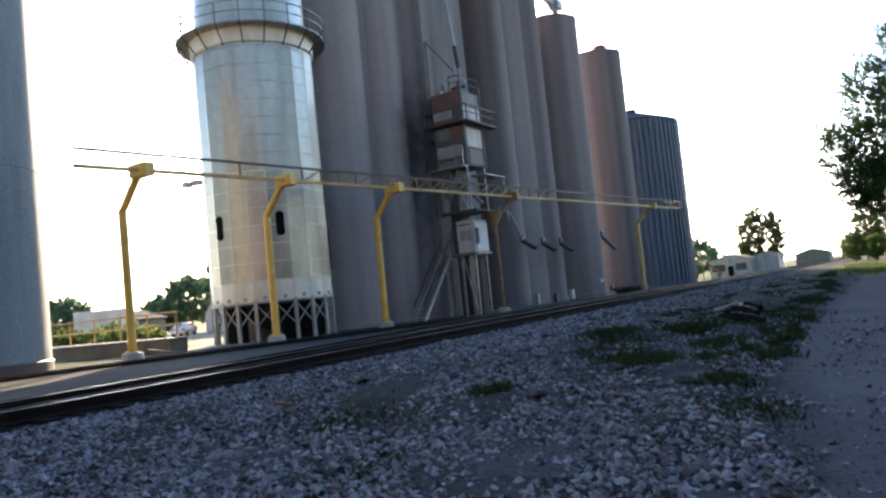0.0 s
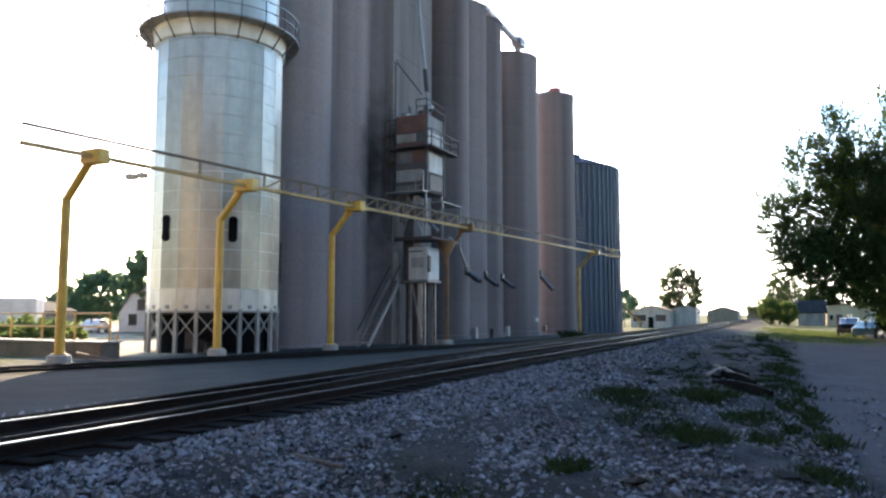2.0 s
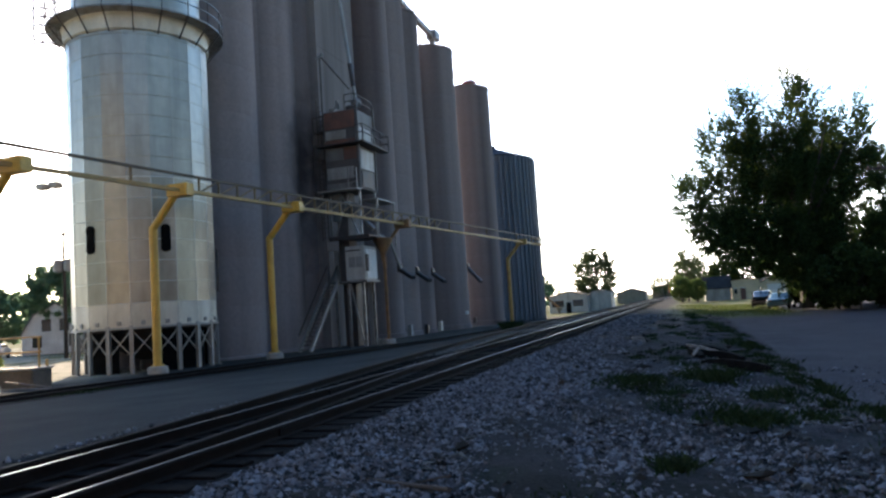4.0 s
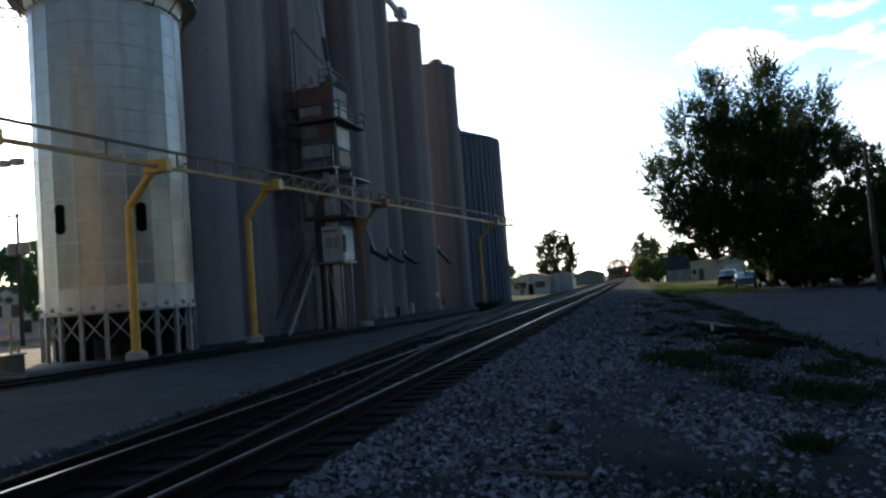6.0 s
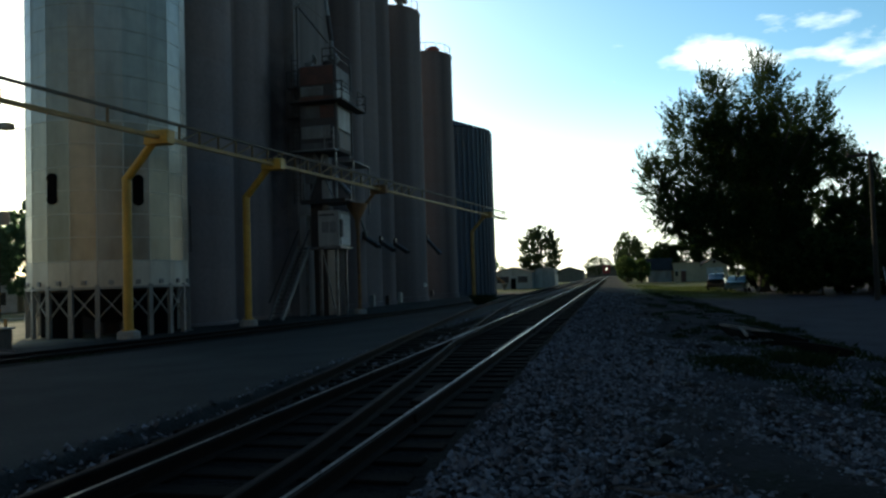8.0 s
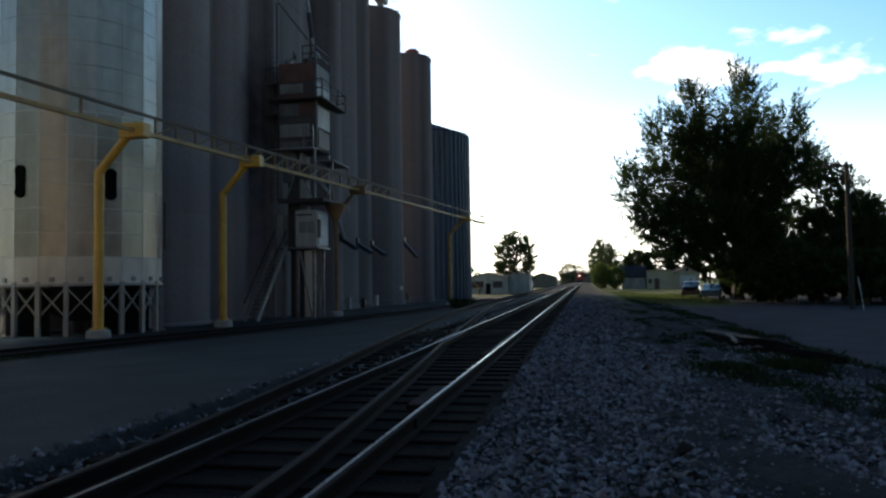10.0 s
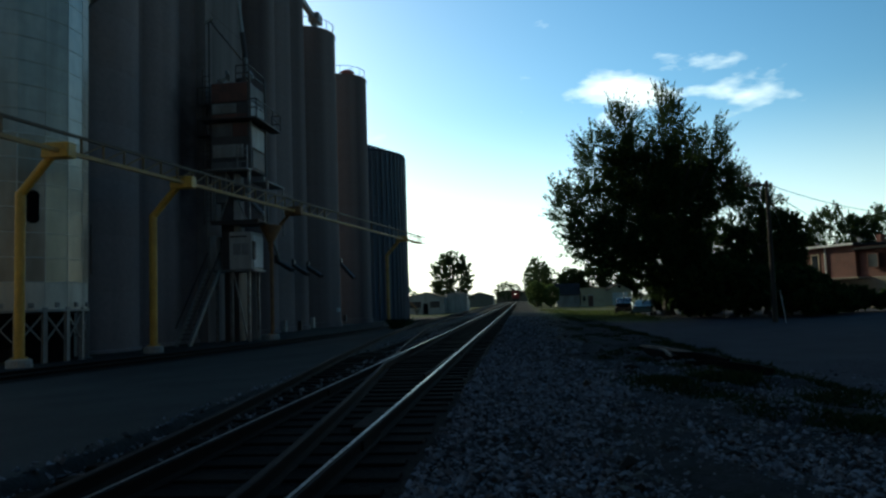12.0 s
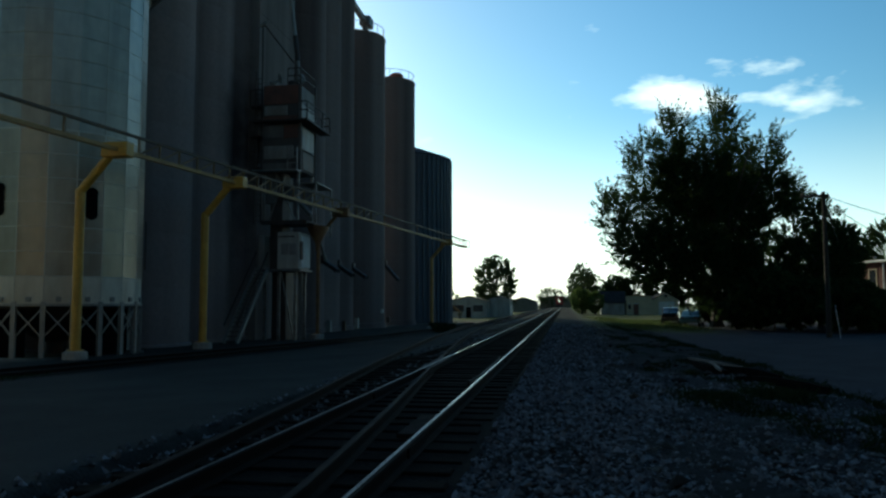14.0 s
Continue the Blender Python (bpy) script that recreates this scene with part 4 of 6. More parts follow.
for z, hh, right in ((12.3, 0.55, 0.75), (9.75, 0.75, 0.35)):
    fan = part("louvre_frame", box(X0 + 0.1, YA - 0.06, z, X1 - right, YA - 0.002, z + hh, 0.01), M_GREY_CLAD, tower, "pale louvred panel")
    for q in range(4):
        part("slat", box(X0 + 0.16, YA - 0.10, z + 0.05 + (hh - 0.1) * q / 4, X1 - right - 0.06, YA - 0.058, z + 0.11 + (hh - 0.1) * q / 4, 0.004), M_GREY_CLAD, fan)
part("front_sheet", box(X0 + 0.05, YA - 0.05, 9.15, X1 - 0.5, YA - 0.002, 9.5, 0.01), M_TOWER_GREY, tower, "grey front sheet")
part("side_panel", box(X1 + 0.002, YA + 0.15, 13.06, X1 + 0.07, YB - 0.35, 14.0, 0.01), M_TOWER_GREY, tower, "grey side panel")
part("side_panel", box(X1 + 0.002, YA + 0.15, 12.05, X1 + 0.07, YB - 0.2, 13.0, 0.01), M_GREY_CLAD, tower, "pale side panel")
part("side_panel", box(X1 + 0.002, YA + 0.25, 10.35, X1 + 0.07, YB - 0.3, 11.6, 0.01), M_GREY_CLAD, tower, "pale side panel")
part("side_panel", box(X1 + 0.002, YA + 0.35, 9.2, X1 + 0.06, YB - 0.3, 10.2, 0.01), M_DARK_STEEL, tower, "dark lower side panel")
for ly in (YA + 0.02, YB - 0.02):
    part("corner_post", bar((X1 + 0.06, ly, 9.0), (X1 + 0.06, ly, 14.6), 0.09), M_TOWER_GREY, tower, "grey corner post")
for zz in (9.3, 11.2, 13.0):
    part("side_gallery", box(X0 - 0.9, YA + 0.2, zz - 0.06, X0 - 0.02, YB - 0.3, zz, 0.01), M_DARK_STEEL, tower, "narrow side gallery")
    part("gallery_rail", bar((X0 - 0.88, YA + 0.2, zz + 0.95), (X0 - 0.88, YB - 0.3, zz + 0.95), 0.05), M_DARK_STEEL, tower)
    part("gallery_rail", bar((X0 - 0.88, YA + 0.22, zz + 0.95), (X0 - 0.02, YA + 0.22, zz + 0.95), 0.05), M_DARK_STEEL, tower)
    part("gallery_post", bar((X0 - 0.88, YA + 0.22, zz), (X0 - 0.88, YA + 0.22, zz + 0.95), 0.06), M_DARK_STEEL, tower)
for u in (-0.5, -0.1):
    part("ladder_stile", bar((X0 + u, YA + 0.1, 6.0), (X0 + u, YA + 0.1, 15.0), 0.06), M_DARK_STEEL, tower)
for k in range(28):
    part("rung", bar((X0 - 0.5, YA + 0.1, 6.2 + 0.31 * k), (X0 - 0.1, YA + 0.1, 6.2 + 0.31 * k), 0.03), M_DARK_STEEL, tower)
# balconies: one round the corner above, a bare ledge below, one small deck low on the rail side
part("front_ledge", box(X0 - 0.45, YA - 0.55, 11.84, X1 + 0.1, YA + 0.02, 11.93, 0.01), M_DARK_STEEL, tower, "dark front ledge")
bal = part("balcony", box(X1 - 0.02, YA - 0.55, 11.84, X1 + 0.65, YB + 1.1, 11.93, 0.01), M_DARK_STEEL, tower, "steel grating balcony")
bm = bmesh.new()
for (ax, ay), (bx, by) in (((X1 + 0.1, YA - 0.5), (X1 + 0.61, YA - 0.5)), ((X1 + 0.61, YA - 0.5), (X1 + 0.61, YB + 1.06)), ((X1 + 0.61, YB + 1.06), (X1 + 0.05, YB + 1.06))):
    for hz in (0.5, 1.0):
        add_bar(bm, (ax, ay, 11.93 + hz), (bx, by, 11.93 + hz), 0.05)
    nseg = max(1, int(math.hypot(bx - ax, by - ay) / 1.1))
    for q in range(nseg + 1):
        add_bar(bm, (ax + (bx - ax) * q / nseg, ay + (by - ay) * q / nseg, 11.93), (ax + (bx - ax) * q / nseg, ay + (by - ay) * q / nseg, 12.93), 0.05)
part("railing", bm, M_DARK_STEEL, bal, "dark steel railing")
ledge = part("lower_ledge", box(X0 - 0.4, YA - 0.6, 8.95, X1 + 0.1, YA + 0.02, 9.04, 0.01), M_LEG, tower, "grey steel ledge with a pale edge")
bm = bmesh.new()
for hx in (X1 - 0.5, X1 + 0.06):
    add_bar(bm, (hx, YA - 0.56, 9.0), (hx, YA - 0.56, 10.3), 0.06)
for hz in (9.4, 9.75, 10.1):
    add_bar(bm, (X1 - 0.5, YA - 0.56, hz), (X1 + 0.06, YA - 0.56, hz), 0.05)
part("ladder_frame", bm, M_STEEL, ledge, "short ladder at the ledge's corner")
part("rail_side_deck", box(X1 - 0.3, YA + 0.9, 8.42, X1 + 0.75, YB + 1.3, 8.5, 0.01), M_LEG, tower, "small grey deck on the rail side")
part("deck_post", bar((X1 + 0.65, YA + 1.0, 6.14), (X1 + 0.65, YA + 1.0, 8.42), 0.08), M_STEEL, tower)
part("deck_post", bar((X1 + 0.65, YB + 1.2, 5.5), (X1 + 0.65, YB + 1.2, 8.42), 0.08), M_STEEL, tower)
# motors, top railing, leaning spout and the jib pole
part("motor", tube([(0.32, 0), (0.32, 0.42), (0.16, 0.52)], 16), M_DARK_STEEL, tower, "dark motor housing", m=pose(-13.35, 40.2, 14.1))
part("motor", box(-14.5, 39.35, 14.1, -14.1, 39.8, 14.4, 0.04), M_STEEL, tower)
part("belt_guard", bar((-14.2, 39.3, 14.2), (-13.7, 39.3, 14.55), 0.08, 0.2), M_GREY_CLAD, tower, "pale belt guard")
part("belt_guard", bar((-13.75, 39.3, 14.2), (-13.9, 39.3, 14.8), 0.08, 0.2), M_GREY_CLAD, tower)
bm = bmesh.new()
for ax, ay, bx, by in ((X1, YA, X1, YB), (X1, YA, -13.3, YA)):
    for hz in (14.6, 15.05):
        add_bar(bm, (ax, ay, hz), (bx, by, hz), 0.05)
for ax, ay in ((X1, YA), (X1, YB), (-13.3, YA)):
    add_bar(bm, (ax, ay, 14.05), (ax, ay, 15.05), 0.05)
part("railing", bm, M_DARK_STEEL, tower, "dark steel railing")
part("lift_pipe", bar((-13.1, 40.6, 14.6), (-15.0, 41.9, 27.0), 0.24, seg=10), M_GREY_CLAD, tower, "long pale leaning spout up to the headhouse", smooth=True)
part("pipe_collar", bar((-13.3, 40.73, 16.0), (-13.55, 40.9, 17.6), 0.30, seg=10), M_DARK_STEEL, tower)
part("pipe_collar", tube([(0.26, 0), (0.34, 0.1), (0.34, 0.35), (0.2, 0.5)], 12), M_STEEL, tower, "swivel joint", m=pose(-13.1, 40.55, 14.6))
part("jib_pole", bar((-15.0, 39.5, 12.9), (-15.0, 39.5, 17.9), 0.11, seg=8), M_DARK_CLAD, tower, "dark jib pole")
part("jib_head", bar((-15.2, 39.45, 17.75), (-14.75, 39.5, 18.05), 0.18, 0.16), M_GREY_CLAD, tower, "pale pulley head")
part("jib_arm", bar((-14.9, 39.5, 17.85), (-13.1, 39.6, 15.5), 0.07), M_DARK_STEEL, tower)
part("stair_stringer", bar((-14.2, 35.0, -0.6), (-14.2, 38.8, 3.4), 0.1, 0.24), M_LEG, tower, "steep stair stringer")
part("stair_stringer", bar((-14.9, 35.0, -0.6), (-14.9, 38.8, 3.4), 0.1, 0.24), M_LEG, tower, "steep stair stringer")
part("handrail", bar((-14.2, 35.0, 0.35), (-14.2, 38.8, 4.35), 0.07), M_DARK_STEEL, tower, "dark stair handrail")
part("handrail", bar((-14.9, 35.0, 0.35), (-14.9, 38.8, 4.35), 0.07), M_DARK_STEEL, tower, "dark stair handrail")
for k in range(17):
    u = (k + 0.5) / 17
    part("tread", box(-14.9, 35.0 + 3.8 * u - 0.1, -0.6 + 4.0 * u, -14.2, 35.0 + 3.8 * u + 0.1, -0.57 + 4.0 * u), M_DARK_STEEL, tower)

# spouts on the silo fronts
for (ax, ay, az), (bx, by, bz), onto in (((-16.0, 53.4, 4.75), (-13.7, 51.7, 3.55), "s"), ((-16.0, 57.2, 4.6), (-13.7, 55.6, 3.35), "s"), ((-16.0, 61.2, 4.6), (-13.7, 59.6, 3.3), "s"), ((-15.7, 71.6, 5.45), (-13.4, 70.6, 3.1), "s")):
    sp = thing("grain_spout", (ax, ay, az), "dark steel grain spout on a silo wall", "spout", "silo spouts")
    part("chute", bar((0, 0, 0), ((bx - ax) * 0.72, (by - ay) * 0.72, (bz - az) * 0.72), 0.36, 0.28), M_DARK_STEEL, sp)
    part("gate_box", box(-0.5, -0.32, -0.25, 0.25, 0.32, 0.4, 0.02), M_DARK_STEEL, sp, "slide gate box")


# ---------- trees ----------
def tree(name, place, crown, twigs, leaves, size, mat_, label, seed, trunk_r=0.4, lift=0.25, spiky=1.0, limbs=9, category="tree", tilt=0.5, taper=0.25, lobes=None):
    """crown: half widths x, y and the crown's height, over a trunk that shows for lift of it."""
    rng = np.random.RandomState(seed)
    t = thing(name, place, label, category)
    cx, cy, ch = crown
    base = ch * lift
    bm = bmesh.new()
    top = base + (ch - base) * 0.75
    prev = []
    lay = [(0, trunk_r * 1.35), (0.15 * base + 0.2, trunk_r), (base, trunk_r * 0.8), (0.5 * (base + top), trunk_r * 0.45), (top, trunk_r * 0.1)]
    lean = rng.uniform(-0.03, 0.03, 2) * ch
    for z, r in lay:
        prev.append((Vector((lean[0] * z / ch, lean[1] * z / ch, z)), r))
    def limb(pts, seg=7):
        rings = []
        for i, (p, r) in enumerate(pts):
            d = (pts[min(i + 1, len(pts) - 1)][0] - pts[max(i - 1, 0)][0]).normalized()
            q = d.to_track_quat("Z", "Y")
            rings.append([bm.verts.new(p + q @ Vector((r * math.cos(6.2832 * k / seg), r * math.sin(6.2832 * k / seg), 0))) for k in range(seg)])
        for lo, hi in zip(rings, rings[1:]):
            for k in range(seg):
                bm.faces.new((lo[k], lo[(k + 1) % seg], hi[(k + 1) % seg], hi[k]))
    limb(prev)
    for i in range(limbs):
        a = 6.2832 * i / limbs + rng.uniform(-0.3, 0.3)
        z0 = base + (top - base) * rng.uniform(0.0, 0.6)
        end = Vector((math.cos(a) * cx * rng.uniform(0.4, 0.65), math.sin(a) * cy * rng.uniform(0.4, 0.65), z0 + (ch - z0) * rng.uniform(0.25, 0.7)))
        st = Vector((0, 0, z0))
        mid = st.lerp(end, 0.5) + Vector((0, 0, ch * 0.03))
        limb([(st, trunk_r * 0.42), (mid, trunk_r * 0.24), (end, trunk_r * 0.05)], 5)
    part("trunk", bm, M_BARK, t, smooth=True)
    # twigs: points in an uneven shell, each carrying leaves
    lob = rng.normal(size=(14, 3))
    lob /= np.linalg.norm(lob, axis=1)[:, None]
    amp = rng.uniform(-0.16, 0.2, 14)
    d = rng.normal(size=(twigs, 3))
    d /= np.linalg.norm(d, axis=1)[:, None]
    shape = 1 + (np.exp(-7 * (1 - d @ lob.T)) * amp).sum(1)
    rad = rng.uniform(0.25, 1, twigs) ** 0.45 * shape
    half = (ch - base * 0.55) / 2
    pos = d * rad[:, None] * np.array([cx, cy, half]) * 0.93
    flat = pos[:, 2] < 0
    pos[flat, 2] *= 0.85
    up = np.clip(pos[:, 2] / half, 0, 1)
    pos[:, :2] *= (1 - taper * up ** 1.3)[:, None]
    pos[:, 2] += base * 0.55 + half
    if lobes:
        lob_a = np.array(lobes, float)
        vol = lob_a[:, 2] ** 2 * lob_a[:, 3]
        which = rng.choice(len(lob_a), twigs, p=(vol ** 0.75) / (vol ** 0.75).sum())
        la = lob_a[which]
        deep = rng.uniform(-0.55, 0.55, len(lob_a))[which] * cy
        ry = np.minimum(la[:, 2] * 0.85, cy * 0.9)
        rr = rng.uniform(0.1, 1, twigs) ** 0.42 * np.where(rng.uniform(0, 1, twigs) < 0.08, 1.12, 1.0)
        pos = np.stack([la[:, 0] + d[:, 0] * rr * la[:, 2] * 0.88, np.where(la[:, 2] > 5, 0, deep * 0.7) + d[:, 1] * rr * ry, la[:, 1] + d[:, 2] * rr * la[:, 3] * 0.9], -1)
        pos[:, 2] = np.maximum(pos[:, 2], 0.4)
    keep = np.array([noise.noise(Vector(p) * (6.0 / max(cx, 2) if lobes else 2.3 / max(cx, 2)) + Vector((seed, 0, 0))) for p in pos]) > (-0.16 if lobes else -0.30)
    pos, d = pos[keep], d[keep]
    n_t = len(pos)
    axis = d * np.array([1, 1, 0.7]) + np.array([0, 0, tilt]) + rng.normal(size=(n_t, 3)) * 0.3
    axis /= np.linalg.norm(axis, axis=1)[:, None]
    ln = spiky * rng.uniform(0.6, 1.5, n_t) * max(cx, 1.0) * 0.13
    u = rng.uniform(-0.3, 1, (n_t, leaves))
    spread = (1.02 - np.clip(u, 0, 1))[..., None] * (0.12 if lobes else 0.26) * ln[:, None, None]
    c = pos[:, None, :] + axis[:, None, :] * (u * ln[:, None])[..., None] + rng.normal(size=(n_t, leaves, 3)) * spread
    c = c.reshape(-1, 3)
    k = len(c)
    a1 = rng.normal(size=(k, 3))
    a1 /= np.linalg.norm(a1, axis=1)[:, None]
    a2 = np.cross(a1, rng.normal(size=(k, 3)))
    a2 /= np.linalg.norm(a2, axis=1)[:, None]
    s = size * rng.uniform(0.6, 1.3, k)[:, None]
    quad = np.stack([c - a1 * s, c + a2 * s * 0.45, c + a1 * s, c - a2 * s * 0.45], 1).reshape(-1, 3)
    quad[:, 2] = np.maximum(quad[:, 2], 0.05)
    faces = np.arange(4 * k).reshape(-1, 4)
    crown_ob = from_arrays("crown", quad, faces, mat_, t)
    tagged(crown_ob, kind="stuff")
    return t


def stand(x, y, drop=0.05):
    return (x, y, float(ground_z(x, y)) - drop)


M_LEAF_FAR = leaf_material("far_leaves", (0.03, 0.05, 0.02), (0.075, 0.10, 0.04), 0.45)
# the maple's sub-crowns: sideways, height, half width, half height
MAPLE_LOBES = [(-1.4, 9.6, 5.7, 5.9), (1.8, 9.8, 4.2, 5.0), (0.1, 16.0, 2.2, 4.4), (-3.9, 15.2, 1.8, 4.4), (-6.3, 13.6, 1.6, 4.0), (-8.4, 10.8, 2.2, 2.2), (-7.2, 7.4, 2.7, 2.5), (-4.4, 6.2, 3.4, 2.8), (2.6, 14.4, 2.1, 4.0), (5.4, 14.4, 2.0, 4.1), (6.6, 11.4, 2.1, 1.8), (4.2, 11.8, 2.6, 2.8), (-2.0, 13.0, 3.3, 3.6), (-0.3, 4.6, 3.8, 3.2), (2.2, 3.4, 3.6, 3.2)]
big_tree = tree("maple_tree", stand(15.6, 68), (9.9, 8.8, 20.6), 9600, 40, 0.115, M_LEAF, "large dark green maple with a broad uneven crown", 11, trunk_r=0.55, lift=0.07, limbs=14, taper=0.42, tilt=0.75, spiky=1.0, lobes=MAPLE_LOBES)
far_tree = tree("tree", stand(-11.9, 150), (4.7, 4.4, 13.0), 640, 44, 0.21, M_LEAF_FAR, "round-crowned dark tree by the crossing", 5, trunk_r=0.3, lift=0.14, taper=0.2)
for i, (x, y, w, h) in enumerate(((13.0, 158, 3.6, 8.5), (17.5, 160, 4.2, 10.0), (22.5, 158, 4.8, 11.0), (27.5, 158, 5, 12))):
    tree("background_tree", stand(x, y), (w, w * 0.9, h), 460, 42, 0.23, M_LEAF, "dark tree behind the sheds", 140 + i, trunk_r=0.25, lift=0.03, taper=0.12, limbs=7)
# trees and undergrowth behind the pole and round the houses
for i, (x, y, w, h) in enumerate(((22.6, 63, 3.6, 10.8), (24.8, 66, 2.3, 8.6), (36, 100, 6.0, 13.5), (43, 98, 6.0, 13.0), (50, 98, 6.5, 13.5), (58, 98, 7, 13), (29, 99, 5, 12.5))):
    tree("broadleaf_tree", stand(x, y), (w, w * 0.9, h), 900 if i < 2 else 640, 52 if i < 2 else 44, 0.11 if i < 2 else 0.17, M_LEAF, "dark leafy tree behind the houses", 40 + i, trunk_r=0.28, lift=0.08, taper=0.3)
for i, (x, y, w, h) in enumerate(((17.5, 57, 3.2, 4.6), (21.5, 55, 3.0, 4.0), (25.0, 58, 2.2, 2.0), (28.5, 62, 2.2, 2.2), (16.8, 61, 2.4, 3.6), (19.4, 58.5, 2.8, 4.2), (23.5, 57, 2.4, 3.4), (16.4, 71, 2.0, 3.2), (19.0, 73, 2.4, 3.6), (32.5, 62, 2.4, 2.0))):
    tree("shrub", stand(x, y), (w, w * 0.9, h), 300, 30, 0.22, M_LEAF, "dense dark shrub along the lane", 60 + i, trunk_r=0.1, lift=0.02, taper=0.15, limbs=5, category="shrub")
for i, (x, y, w, h) in enumerate(((5.0, 122, 1.8, 4.6), (6.0, 138, 2.2, 8.6), (7.4, 128, 1.6, 4.2), (6.0, 152, 3.0, 10.8), (7.4, 190, 5, 11), (8.5, 240, 5, 10), (-3.5, 330, 8, 9))):
    tree("verge_tree", stand(x, y), (w, w, h), 250 if i in (1, 3) else 420, 40, 0.17, M_LEAF_SUNNY if i in (0, 2) else M_LEAF_FAR, "yellow-green tree on the railway verge", 80 + i, trunk_r=0.2, lift=0.02, taper=0.05, limbs=6)
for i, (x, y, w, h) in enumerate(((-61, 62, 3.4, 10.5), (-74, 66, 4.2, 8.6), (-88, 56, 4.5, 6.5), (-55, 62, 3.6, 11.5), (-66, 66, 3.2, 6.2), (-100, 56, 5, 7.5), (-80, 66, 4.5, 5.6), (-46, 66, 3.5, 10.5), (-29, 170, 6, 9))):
    tree("yard_tree", stand(x, y), (w, w, h), 420, 52, 0.27, M_LEAF_YARD, "green tree beyond the grain yard, leaves paled for haze and sun", 100 + i, trunk_r=0.25, lift=0.06, taper=0.25, limbs=6)
for i, (x, y, w, h) in enumerate(((-27, 24, 2.0, 1.3), (-31, 26, 2.4, 1.6), (-38, 27, 2.4, 1.5))):
    tree("yard_shrub", stand(x, y), (w, w, h), 200, 24, 0.16, M_LEAF_SUNNY, "yellow-green bush behind the loading ramp", 120 + i, trunk_r=0.06, lift=0.02, limbs=4, category="shrub")


def spruce(x, y, h):
    rng = np.random.RandomState(9)
    t = thing("spruce_tree", stand(x, y), "thin dark spruce standing above the roofs", "tree")
    part("trunk", tube([(0.25, 0), (0.16, h * 0.5), (0.02, h)], 8), M_BARK, t, smooth=True)
    c, a1 = [], []
    for k in range(26):
        z = h * (0.12 + 0.86 * k / 26)
        reach = (h - z) * 0.24 + 0.25
        for j in range(7):
            a = rng.uniform(0, 6.283)
            for s in np.linspace(0.15, 1, 12):
                p = np.array([math.cos(a) * reach * s, math.sin(a) * reach * s, z - 0.25 * reach * s + 0.18 * reach * s * s]) + rng.normal(size=3) * 0.06
                c.append(p)
    c = np.array(c)
    a1 = rng.normal(size=c.shape)
    a1 /= np.linalg.norm(a1, axis=1)[:, None]
    a2 = np.cross(a1, rng.normal(size=c.shape))
    a2 /= np.linalg.norm(a2, axis=1)[:, None]
    q = np.stack([c - a1 * 0.28, c + a2 * 0.12, c + a1 * 0.28, c - a2 * 0.12], 1).reshape(-1, 3)
    tagged(from_arrays("needles", q, np.arange(len(q)).reshape(-1, 4), M_NEEDLE, t), kind="stuff")


spruce(50, 86, 17)


